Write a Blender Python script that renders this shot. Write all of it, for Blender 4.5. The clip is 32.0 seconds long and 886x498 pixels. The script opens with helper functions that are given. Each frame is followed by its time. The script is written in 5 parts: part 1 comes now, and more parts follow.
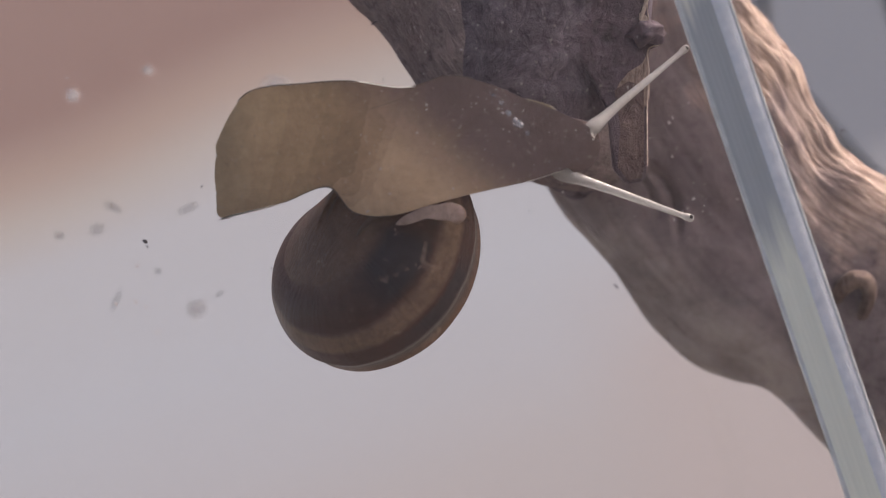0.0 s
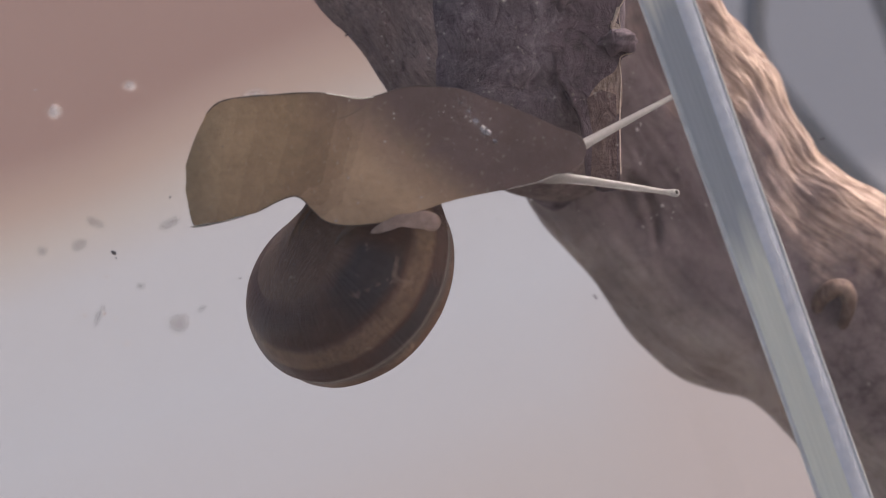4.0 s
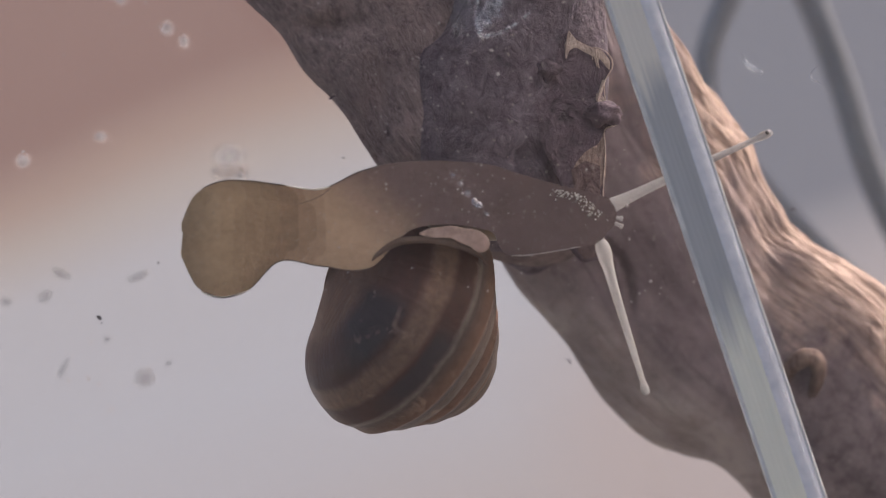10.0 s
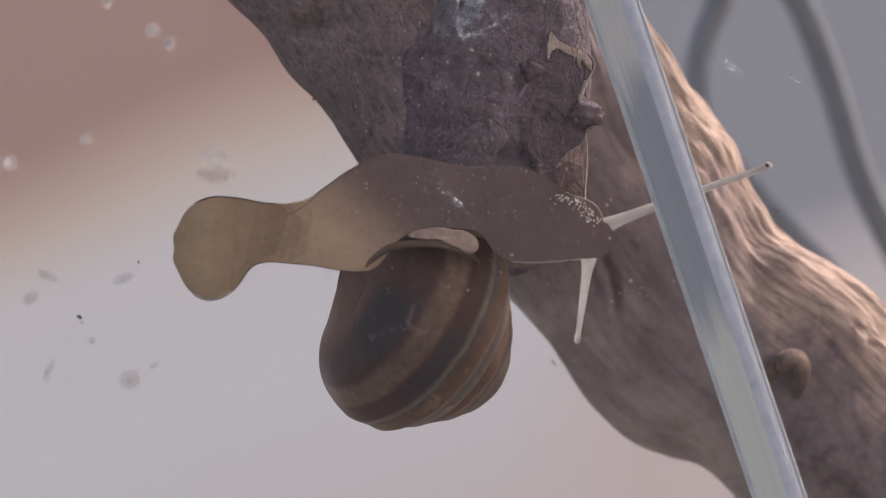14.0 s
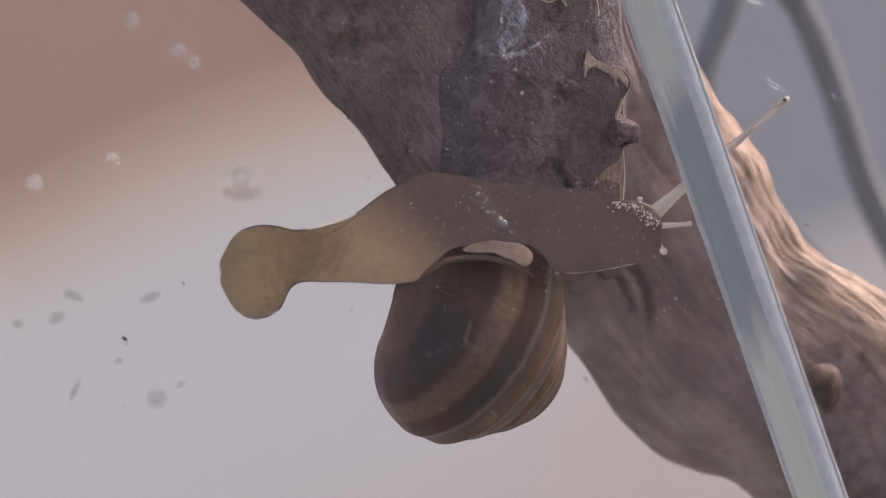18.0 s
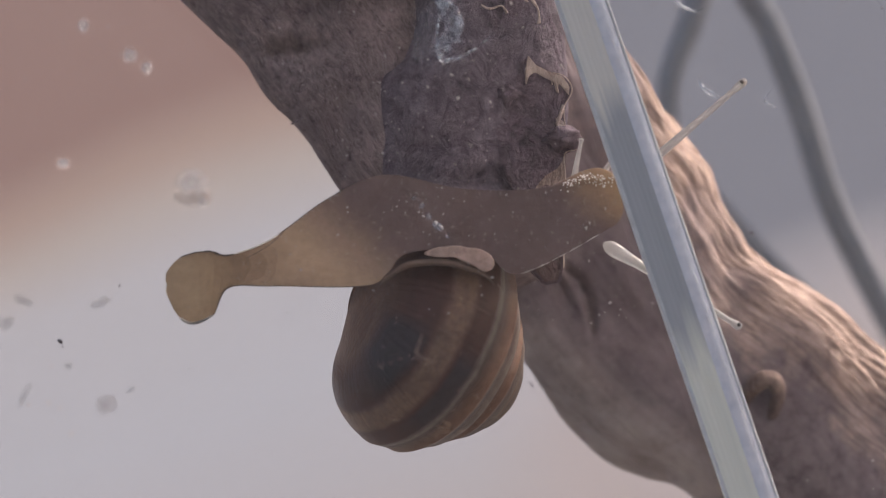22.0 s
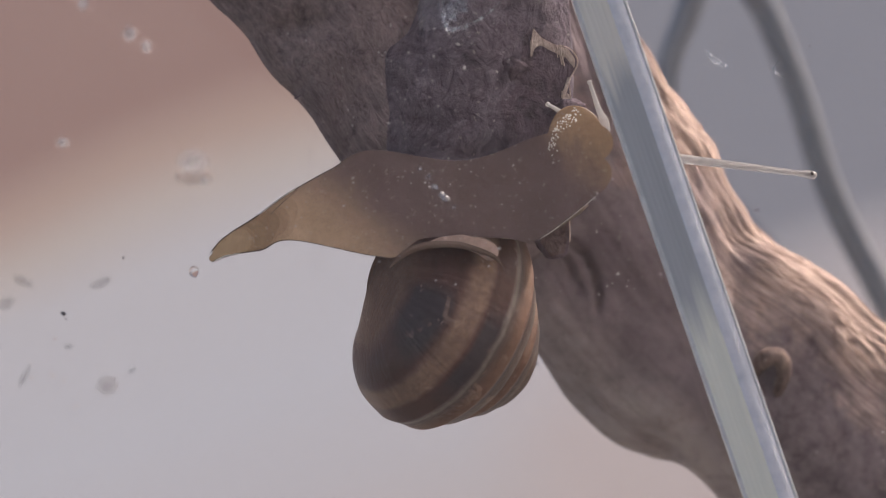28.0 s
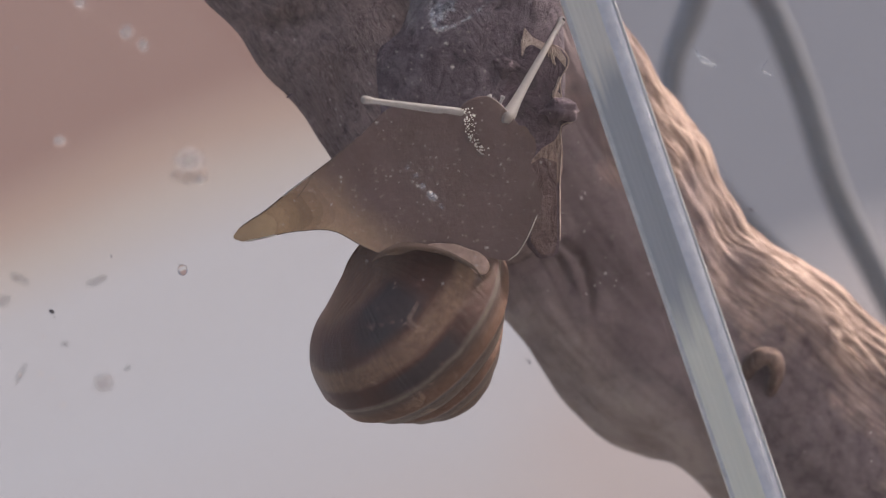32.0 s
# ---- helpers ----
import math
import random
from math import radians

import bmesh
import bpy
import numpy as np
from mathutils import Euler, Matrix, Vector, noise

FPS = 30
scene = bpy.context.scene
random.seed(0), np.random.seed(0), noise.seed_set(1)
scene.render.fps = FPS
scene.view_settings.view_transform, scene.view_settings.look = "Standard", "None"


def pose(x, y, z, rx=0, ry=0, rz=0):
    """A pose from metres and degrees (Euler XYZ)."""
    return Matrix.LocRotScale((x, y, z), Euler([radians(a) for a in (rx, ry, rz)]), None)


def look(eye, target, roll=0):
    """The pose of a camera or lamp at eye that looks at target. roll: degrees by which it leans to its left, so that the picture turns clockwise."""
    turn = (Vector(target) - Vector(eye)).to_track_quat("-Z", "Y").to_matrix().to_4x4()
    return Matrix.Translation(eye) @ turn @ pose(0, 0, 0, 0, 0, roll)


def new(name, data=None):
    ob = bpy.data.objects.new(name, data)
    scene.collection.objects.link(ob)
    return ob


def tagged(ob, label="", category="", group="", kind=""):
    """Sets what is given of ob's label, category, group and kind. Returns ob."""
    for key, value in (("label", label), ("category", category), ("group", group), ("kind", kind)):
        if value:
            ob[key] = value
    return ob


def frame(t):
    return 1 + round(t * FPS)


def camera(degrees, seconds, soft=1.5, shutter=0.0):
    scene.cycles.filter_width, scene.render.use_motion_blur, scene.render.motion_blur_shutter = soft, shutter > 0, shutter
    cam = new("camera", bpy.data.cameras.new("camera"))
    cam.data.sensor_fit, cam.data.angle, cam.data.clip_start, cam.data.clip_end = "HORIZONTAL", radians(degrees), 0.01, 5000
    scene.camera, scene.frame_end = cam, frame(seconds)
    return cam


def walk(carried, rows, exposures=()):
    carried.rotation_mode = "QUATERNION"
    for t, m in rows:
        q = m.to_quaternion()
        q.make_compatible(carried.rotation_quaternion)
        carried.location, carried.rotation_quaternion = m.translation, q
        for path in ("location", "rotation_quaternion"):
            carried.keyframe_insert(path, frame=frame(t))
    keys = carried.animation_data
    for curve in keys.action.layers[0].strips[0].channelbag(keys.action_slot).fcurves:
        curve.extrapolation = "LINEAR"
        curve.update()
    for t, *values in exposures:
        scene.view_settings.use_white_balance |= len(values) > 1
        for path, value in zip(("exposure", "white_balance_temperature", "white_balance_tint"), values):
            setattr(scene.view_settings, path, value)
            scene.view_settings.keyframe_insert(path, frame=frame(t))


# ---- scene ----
# ---- camera ----
cam = camera(36, 32.0, 0.8)
cam.data.dof.use_dof, cam.data.dof.focus_distance, cam.data.dof.aperture_fstop = True, 0.186, 17.0
walk(cam, [
    (0, pose(0.00099, -0.16910, -0.00388, 88.645, 19.287, 2.626)),
    (0.5, pose(0.00269, -0.16900, -0.00483, 88.719, 19.331, 2.745)),
    (1, pose(0.00256, -0.16848, -0.00288, 88.665, 19.114, 2.949)),
    (1.5, pose(0.00564, -0.16886, -0.00284, 88.643, 19.151, 3.053)),
    (2, pose(0.00479, -0.16939, -0.00337, 88.813, 19.073, 3.081)),
    (2.5, pose(0.00565, -0.16932, -0.00573, 89.238, 19.199, 3.208)),
    (3, pose(0.00574, -0.16913, -0.00623, 89.365, 19.606, 3.186)),
    (3.5, pose(0.00578, -0.16871, -0.00721, 89.545, 19.727, 3.169)),
    (5.5, pose(0.00384, -0.16803, -0.00438, 89.849, 19.152, 2.512)),
    (6, pose(0.00423, -0.16903, 0.00067, 89.618, 18.735, 2.082)),
    (6.5, pose(0.00299, -0.16926, 0.00092, 89.477, 18.667, 1.739)),
    (7, pose(0.00039, -0.16765, -0.00149, 89.676, 18.713, 1.439)),
    (7.5, pose(-0.00377, -0.16827, 0.00007, 89.768, 18.573, 0.843)),
    (8, pose(-0.00454, -0.16885, 0.00039, 89.780, 18.412, 0.497)),
    (8.5, pose(-0.00346, -0.16890, -0.00074, 89.891, 18.436, 0.349)),
    (9, pose(-0.00276, -0.16859, 0.00108, 90.020, 18.249, 0.169)),
    (9.5, pose(-0.00031, -0.16922, 0.00073, 90.031, 18.238, 0.140)),
    (10, pose(0.00000, -0.16890, -0.00000, 90.002, 18.600, 0.005)),
    (10.5, pose(-0.00053, -0.16869, -0.00033, 90.063, 18.783, 0.021)),
    (11, pose(0.00064, -0.16862, -0.00194, 90.142, 18.885, 0.090)),
    (11.5, pose(0.00019, -0.16828, -0.00352, 90.248, 18.955, 0.055)),
    (12, pose(-0.00175, -0.16723, -0.00301, 90.421, 18.847, 0.003)),
    (12.5, pose(0.00213, -0.16827, -0.00115, 90.260, 18.609, -0.041)),
    (13, pose(0.00196, -0.16869, -0.00189, 90.108, 18.866, -0.067)),
    (13.5, pose(0.00081, -0.16791, -0.00337, 90.430, 18.844, 0.007)),
    (14, pose(0.00176, -0.16899, -0.00163, 90.281, 18.583, -0.090)),
    (14.5, pose(-0.00077, -0.16848, -0.00248, 90.180, 18.616, -0.318)),
    (16.5, pose(-0.00056, -0.16853, -0.00259, 90.514, 19.260, -0.391)),
    (17, pose(-0.00184, -0.16832, -0.00165, 90.569, 19.371, -0.354)),
    (17.5, pose(-0.00380, -0.16885, 0.00234, 90.472, 19.101, -0.623)),
    (18, pose(-0.00498, -0.16921, 0.00169, 90.548, 18.981, -0.746)),
    (18.5, pose(-0.00730, -0.16894, 0.00024, 90.809, 18.921, -0.820)),
    (19, pose(-0.00626, -0.16789, -0.00201, 91.004, 18.990, -0.971)),
    (19.5, pose(-0.00329, -0.16760, -0.00191, 90.974, 18.769, -0.892)),
    (20, pose(-0.00172, -0.16851, 0.00160, 90.792, 18.484, -1.032)),
    (20.5, pose(0.00133, -0.16979, 0.00148, 90.776, 18.412, -0.959)),
    (21, pose(0.00125, -0.17048, -0.00021, 90.845, 18.723, -1.100)),
    (21.5, pose(0.00045, -0.17024, -0.00069, 90.799, 18.806, -1.361)),
    (22, pose(0.00031, -0.17007, -0.00121, 90.823, 18.790, -1.476)),
    (22.5, pose(0.00139, -0.17025, 0.00085, 90.707, 18.502, -1.671)),
    (23, pose(0.00371, -0.17116, 0.00252, 90.615, 18.344, -1.576)),
    (23.5, pose(0.00216, -0.17041, -0.00034, 90.785, 18.695, -1.714)),
    (24, pose(-0.00083, -0.16983, -0.00188, 90.823, 18.916, -1.808)),
    (24.5, pose(-0.00166, -0.16908, -0.00354, 90.957, 19.067, -1.850)),
    (25, pose(-0.00152, -0.16878, -0.00377, 90.973, 19.206, -1.879)),
    (25.5, pose(-0.00276, -0.16880, -0.00328, 91.013, 19.137, -1.923)),
    (27.5, pose(-0.00148, -0.16840, -0.00413, 90.728, 18.912, -1.782)),
    (28, pose(-0.00225, -0.16856, -0.00391, 90.671, 18.915, -1.750)),
    (28.5, pose(-0.00292, -0.16821, -0.00440, 90.685, 18.988, -1.847)),
    (29, pose(-0.00278, -0.16833, -0.00450, 90.713, 19.001, -1.785)),
    (29.5, pose(-0.00138, -0.16835, -0.00321, 90.691, 18.836, -1.662)),
    (30, pose(-0.00040, -0.16950, 0.00000, 90.507, 18.588, -1.630)),
    (30.5, pose(0.00119, -0.16989, -0.00105, 90.401, 18.716, -1.435)),
    (31, pose(0.00125, -0.16915, -0.00360, 90.584, 18.833, -1.321)),
    (31.5, pose(0.00057, -0.16940, -0.00396, 90.666, 18.851, -1.244)),
    (32, pose(0.00076, -0.16876, -0.00475, 90.756, 18.764, -1.187)),
], exposures=((0, 0.31, 6600, 20), (32, 0.31, 6600, 20)))

# ---- world, sun, exposure ----
LEAN = 18.6                      # the camera is held leaning; the place itself stands upright
MM = 0.001
BASE = pose(0, 0, 0, 0, LEAN, 0)  # from millimetres leaning with the camera (across, deep, up) to the upright place


def spot(a, y, b):
    """A place from millimetres across, deep and up."""
    return BASE @ Vector((a * MM, y * MM, b * MM))


world = bpy.data.worlds.new("sky")
scene.world = world
world.use_nodes = True
wn = world.node_tree
sky = wn.nodes.new("ShaderNodeTexSky")
sky.sky_type, sky.sun_disc = "NISHITA", False
SUN = Vector((0.83, 0.30, 0.54)).normalized()
sky.sun_elevation = math.asin(SUN.z)
sky.sun_rotation = math.atan2(SUN.x, SUN.y)
wn.links.new(sky.outputs[0], wn.nodes["Background"].inputs[0])
wn.nodes["Background"].inputs[1].default_value = 0.138
sun = new("sun", bpy.data.lights.new("sun", "SUN"))
sun.data.energy, sun.data.angle, sun.data.color = 5.0, radians(0.6), (1.0, 0.91, 0.80)
sun.matrix_world = look(SUN * 3, (0, 0, 0))


# ---- materials ----
def mat(name):
    m = bpy.data.materials.new(name)
    m.use_nodes = True
    nt = m.node_tree
    return m, nt, nt.nodes["Principled BSDF"], nt.nodes["Material Output"]


def node(nt, kind, **values):
    n = nt.nodes.new(kind)
    for key, v in values.items():
        n.inputs[key.replace("_", " ")].default_value = v
    return n


def coords(nt, scale, kind="Object"):
    tc, mp = nt.nodes.new("ShaderNodeTexCoord"), nt.nodes.new("ShaderNodeMapping")
    nt.links.new(tc.outputs[kind], mp.inputs[0])
    mp.inputs["Scale"].default_value = scale
    return mp.outputs[0]


def ramp(nt, source, stops):
    r = nt.nodes.new("ShaderNodeValToRGB")
    while len(r.color_ramp.elements) < len(stops):
        r.color_ramp.elements.new(0.5)
    for e, (p, c) in zip(r.color_ramp.elements, stops):
        e.position, e.color = p, (*c, 1)
    nt.links.new(source, r.inputs[0])
    return r.outputs[0]


def noise_out(nt, vec, scale, detail=6, rough=0.6, distort=0.0):
    n = nt.nodes.new("ShaderNodeTexNoise")
    n.inputs["Scale"].default_value, n.inputs["Detail"].default_value = scale, detail
    n.inputs["Roughness"].default_value, n.inputs["Distortion"].default_value = rough, distort
    nt.links.new(vec, n.inputs["Vector"])
    return n.outputs[0]


def blend(nt, mode, fac, a, b):
    n = nt.nodes.new("ShaderNodeMix")
    n.data_type, n.blend_type = "RGBA", mode
    for sock, v in ((n.inputs[0], fac), (n.inputs[6], a), (n.inputs[7], b)):
        if hasattr(v, "links"):
            nt.links.new(v, sock)
        elif isinstance(v, (int, float)):
            sock.default_value = v
        else:
            sock.default_value = (*v, 1)
    return n.outputs[2]


def bump(nt, bsdf, height, strength, distance):
    n = nt.nodes.new("ShaderNodeBump")
    n.inputs["Strength"].default_value, n.inputs["Distance"].default_value = strength, distance
    nt.links.new(height, n.inputs["Height"])
    nt.links.new(n.outputs[0], bsdf.inputs["Normal"])


def plain(name, color, rough=0.5, vary=0.25, scale=400, relief=0.2, depth=0.0003):
    m, nt, b, _ = mat(name)
    v = coords(nt, (1, 1, 1))
    n1, n2 = noise_out(nt, v, scale), noise_out(nt, v, scale * 0.13, 3)
    lo, hi = tuple(c * (1 - vary) for c in color), tuple(min(1, c * (1 + vary)) for c in color)
    col = blend(nt, "MULTIPLY", 0.5, ramp(nt, n1, ((0.3, lo), (0.7, hi))), ramp(nt, n2, ((0.3, (0.7, 0.7, 0.7)), (0.7, (1, 1, 1)))))
    nt.links.new(col, b.inputs["Base Color"])
    b.inputs["Roughness"].default_value = rough
    bump(nt, b, n1, relief, depth)
    return m


def wood_material(name, dark, light, along=0.12, swept=True, bark=None, fine=800):
    """Weathered driftwood: wavy grain along the limb, pits, pale flecks; where given, remains of darker bark over one
    side, with that side's shade painted in.
    """
    m, nt, b, _ = mat(name)
    v2 = coords(nt, (1, 1, 1))
    v = coords(nt, (1, along, 1), "UV") if swept else coords(nt, (1, 1, along))
    grain, pits, fleck, patch = noise_out(nt, v, fine, 8, 0.65, 1.6), noise_out(nt, v2, 420, 6, 0.7), noise_out(nt, v2, 1500, 3, 0.5), noise_out(nt, v2, 75, 4, 0.6)
    mid = tuple((p + q) / 2 for p, q in zip(dark, light))
    col = ramp(nt, grain, ((0.30, dark), (0.5, mid), (0.72, light)))
    if bark:
        tc, sep, edge, at = nt.nodes.new("ShaderNodeTexCoord"), nt.nodes.new("ShaderNodeSeparateXYZ"), nt.nodes.new("ShaderNodeMath"), nt.nodes.new("ShaderNodeMapRange")
        nt.links.new(tc.outputs["UV"], sep.inputs[0])
        edge.operation = "MULTIPLY_ADD"
        nt.links.new(patch, edge.inputs[0])
        edge.inputs[1].default_value = 0.05
        nt.links.new(sep.outputs[0], edge.inputs[2])
        # how far the stripped wood, and the sunlit side painted with it, reaches round the limb, by the length along it
        reach, wide = nt.nodes.new("ShaderNodeMapRange"), nt.nodes.new("ShaderNodeMath")
        nt.links.new(sep.outputs[1], reach.inputs[0])
        reach.inputs[1].default_value, reach.inputs[2].default_value = 0.0, 0.2
        wide.operation = "MULTIPLY_ADD"
        nt.links.new(ramp(nt, reach.outputs[0], [(x, (g, g, g)) for x, g in ((0.0, 0.37), (0.42, 0.38), (0.60, 0.43), (0.68, 0.46), (0.75, 0.50), (0.85, 0.50), (1.0, 0.48))]), wide.inputs[0])
        wide.inputs[1].default_value = 0.1
        nt.links.new(edge.outputs[0], wide.inputs[2])
        nt.links.new(wide.outputs[0], at.inputs[0])
        at.inputs[1].default_value, at.inputs[2].default_value = 0.145, 0.163
        along_edge, low = nt.nodes.new("ShaderNodeMath"), nt.nodes.new("ShaderNodeMath")
        along_edge.operation = low.operation = "MULTIPLY_ADD"
        nt.links.new(sep.outputs[0], along_edge.inputs[0])
        along_edge.inputs[1].default_value = 0.8
        nt.links.new(sep.outputs[1], along_edge.inputs[2])
        nt.links.new(patch, low.inputs[0])
        low.inputs[1].default_value = 0.03
        nt.links.new(along_edge.outputs[0], low.inputs[2])
        old_bark = nt.nodes.new("ShaderNodeMapRange")
        nt.links.new(low.outputs[0], old_bark.inputs[0])
        old_bark.inputs[1].default_value, old_bark.inputs[2].default_value = 0.204, 0.216
        mottle = noise_out(nt, v2, 160, 7, 0.65, 0.5)
        crust = ramp(nt, mottle, ((0.3, tuple(c * 0.78 for c in bark)), (0.7, tuple(c * 1.05 for c in bark))))
        crust = blend(nt, "MIX", old_bark.outputs[0], crust, ramp(nt, pits, ((0.3, tuple(c * 0.55 for c in bark)), (0.65, tuple(c * 0.92 for c in bark)))))
        groove = noise_out(nt, v, 210, 3, 0.5, 2.6)
        col = blend(nt, "MULTIPLY", 0.8, col, ramp(nt, groove, ((0.40, (1, 1, 1)), (0.455, (0.42, 0.38, 0.38)), (0.475, (0.42, 0.38, 0.38)), (0.54, (1, 1, 1)))))
        col = blend(nt, "MIX", at.outputs[0], crust, col)
        # pale haze of light along the underside, put into the colour as grey
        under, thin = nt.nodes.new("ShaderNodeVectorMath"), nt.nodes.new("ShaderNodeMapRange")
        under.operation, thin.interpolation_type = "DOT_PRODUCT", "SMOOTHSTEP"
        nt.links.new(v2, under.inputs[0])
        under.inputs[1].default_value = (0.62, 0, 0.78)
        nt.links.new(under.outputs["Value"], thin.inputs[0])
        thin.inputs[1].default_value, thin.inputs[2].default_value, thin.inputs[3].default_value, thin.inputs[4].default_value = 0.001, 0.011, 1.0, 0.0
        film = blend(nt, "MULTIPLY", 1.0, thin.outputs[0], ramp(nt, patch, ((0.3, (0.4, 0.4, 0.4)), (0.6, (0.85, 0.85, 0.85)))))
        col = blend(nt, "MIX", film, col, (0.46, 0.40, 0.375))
    col = blend(nt, "MULTIPLY", 0.45 if bark else 0.85, col, ramp(nt, pits, ((0.30, (0.32, 0.30, 0.32)), (0.46, (0.88, 0.87, 0.88)), (0.62, (1, 1, 1)))))
    col = blend(nt, "MULTIPLY", 0.6 if bark else 0.85, col, ramp(nt, patch, ((0.32, (0.55, 0.52, 0.54)), (0.62, (1, 1, 1)))))
    col = blend(nt, "MIX", ramp(nt, fleck, ((0.66, (0, 0, 0)), (0.74, (0.5, 0.5, 0.5)))), col, (0.34, 0.30, 0.28))
    nt.links.new(col, b.inputs["Base Color"])
    b.inputs["Roughness"].default_value = 0.85
    b.inputs["Specular IOR Level"].default_value = 0.2
    mix = nt.nodes.new("ShaderNodeMath")
    mix.operation = "ADD"
    nt.links.new(grain, mix.inputs[0])
    nt.links.new(pits, mix.inputs[1])
    if bark:
        relief = blend(nt, "MIX", at.outputs[0], mottle, mix.outputs[0])
        bump(nt, b, relief, 0.55, 0.0013)
    else:
        bump(nt, b, mix.outputs[0], 0.7, 0.0013)
    return m


def flesh_material(name, deep, pale, inner, see, rough=0.32, thick=None):
    """Moist translucent mollusc skin: part of the light goes through it."""
    m, nt, b, out = mat(name)
    v = coords(nt, (1, 1, 1))
    n1, n2 = noise_out(nt, v, 130, 4), noise_out(nt, v, 900, 5, 0.7)
    col = ramp(nt, n1, ((0.3, deep), (0.7, pale)))
    if thick:
        # browner forwards: the loss of light from behind is put into the colour
        sep, along = nt.nodes.new("ShaderNodeSeparateXYZ"), nt.nodes.new("ShaderNodeMapRange")
        nt.links.new(v, sep.inputs[0])
        nt.links.new(sep.outputs[0], along.inputs[0])
        along.inputs[1].default_value, along.inputs[2].default_value = -0.014, 0.004
        col = blend(nt, "MIX", ramp(nt, along.outputs[0], ((0.0, (0, 0, 0)), (1.0, (1, 1, 1)))), col, thick)
    col = blend(nt, "MULTIPLY", 0.35, col, ramp(nt, n2, ((0.35, (0.6, 0.6, 0.6)), (0.6, (1, 1, 1)))))
    nt.links.new(col, b.inputs["Base Color"])
    b.inputs["Roughness"].default_value = rough
    b.inputs["Specular IOR Level"].default_value = 0.35
    bump(nt, b, n2, 0.18, 0.0003)
    tr = nt.nodes.new("ShaderNodeBsdfTranslucent")
    thru = blend(nt, "MULTIPLY", 0.5, inner, ramp(nt, n1, ((0.3, (0.72, 0.7, 0.66)), (0.7, (1, 1, 1)))))
    nt.links.new(thru, tr.inputs[0])
    mx = nt.nodes.new("ShaderNodeMixShader")
    mx.inputs[0].default_value = see
    nt.links.new(b.outputs[0], mx.inputs[1])
    nt.links.new(tr.outputs[0], mx.inputs[2])
    nt.links.new(mx.outputs[0], out.inputs[0])
    return m


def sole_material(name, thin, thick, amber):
    """Moist sole skin with light from behind painted in: pale beside the wood, brown over it, an amber glow in the fore
    part; pale flecks for bright wet specks.
    """
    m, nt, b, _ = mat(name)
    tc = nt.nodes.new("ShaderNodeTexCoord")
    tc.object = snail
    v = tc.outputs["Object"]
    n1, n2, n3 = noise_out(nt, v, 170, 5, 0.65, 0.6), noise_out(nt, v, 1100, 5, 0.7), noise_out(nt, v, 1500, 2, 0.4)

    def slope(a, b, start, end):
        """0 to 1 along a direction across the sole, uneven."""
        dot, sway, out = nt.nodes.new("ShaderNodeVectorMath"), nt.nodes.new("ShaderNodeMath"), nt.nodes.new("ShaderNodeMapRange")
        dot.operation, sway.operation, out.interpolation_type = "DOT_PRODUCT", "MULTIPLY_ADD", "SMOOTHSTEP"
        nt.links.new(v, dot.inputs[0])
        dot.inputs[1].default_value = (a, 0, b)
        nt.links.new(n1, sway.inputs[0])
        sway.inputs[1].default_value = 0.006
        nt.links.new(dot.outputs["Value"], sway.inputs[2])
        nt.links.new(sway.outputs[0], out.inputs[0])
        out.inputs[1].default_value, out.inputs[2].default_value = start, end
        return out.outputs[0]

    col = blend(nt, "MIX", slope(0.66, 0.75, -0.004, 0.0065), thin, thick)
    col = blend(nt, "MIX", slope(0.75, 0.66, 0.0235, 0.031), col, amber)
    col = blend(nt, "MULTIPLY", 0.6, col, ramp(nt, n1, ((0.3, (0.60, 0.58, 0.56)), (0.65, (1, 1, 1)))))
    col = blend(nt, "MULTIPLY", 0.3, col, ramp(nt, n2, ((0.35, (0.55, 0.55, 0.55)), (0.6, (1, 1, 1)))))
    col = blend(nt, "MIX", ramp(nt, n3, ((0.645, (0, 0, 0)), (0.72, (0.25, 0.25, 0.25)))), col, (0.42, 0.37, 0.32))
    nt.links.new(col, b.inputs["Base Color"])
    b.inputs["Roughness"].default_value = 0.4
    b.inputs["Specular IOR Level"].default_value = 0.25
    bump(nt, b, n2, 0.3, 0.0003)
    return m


def glass_material(name, color=(1, 1, 1), rough=0.0, ior=1.45):
    m, nt, b, _ = mat(name)
    b.inputs["Base Color"].default_value = (*color, 1)
    b.inputs["Roughness"].default_value = rough
    b.inputs["IOR"].default_value = ior
    b.inputs["Transmission Weight"].default_value = 1.0
    return m


def feeler_material():
    """Clear greyish skin of the feelers, wet and half see-through."""
    m, nt, b, out = mat("pale translucent feeler")
    n = noise_out(nt, coords(nt, (1, 1, 1)), 1400, 4)
    nt.links.new(ramp(nt, n, ((0.3, (0.42, 0.40, 0.39)), (0.7, (0.60, 0.58, 0.57)))), b.inputs["Base Color"])
    b.inputs["Roughness"].default_value, b.inputs["IOR"].default_value = 0.14, 1.38
    b.inputs["Transmission Weight"].default_value = 0.6
    bump(nt, b, n, 0.35, 0.0002)
    tr, mx = node(nt, "ShaderNodeBsdfTranslucent", Color=(0.84, 0.85, 0.87, 1)), nt.nodes.new("ShaderNodeMixShader")
    mx.inputs[0].default_value = 0.26
    nt.links.new(b.outputs[0], mx.inputs[1])
    nt.links.new(tr.outputs[0], mx.inputs[2])
    nt.links.new(mx.outputs[0], out.inputs[0])
    return m


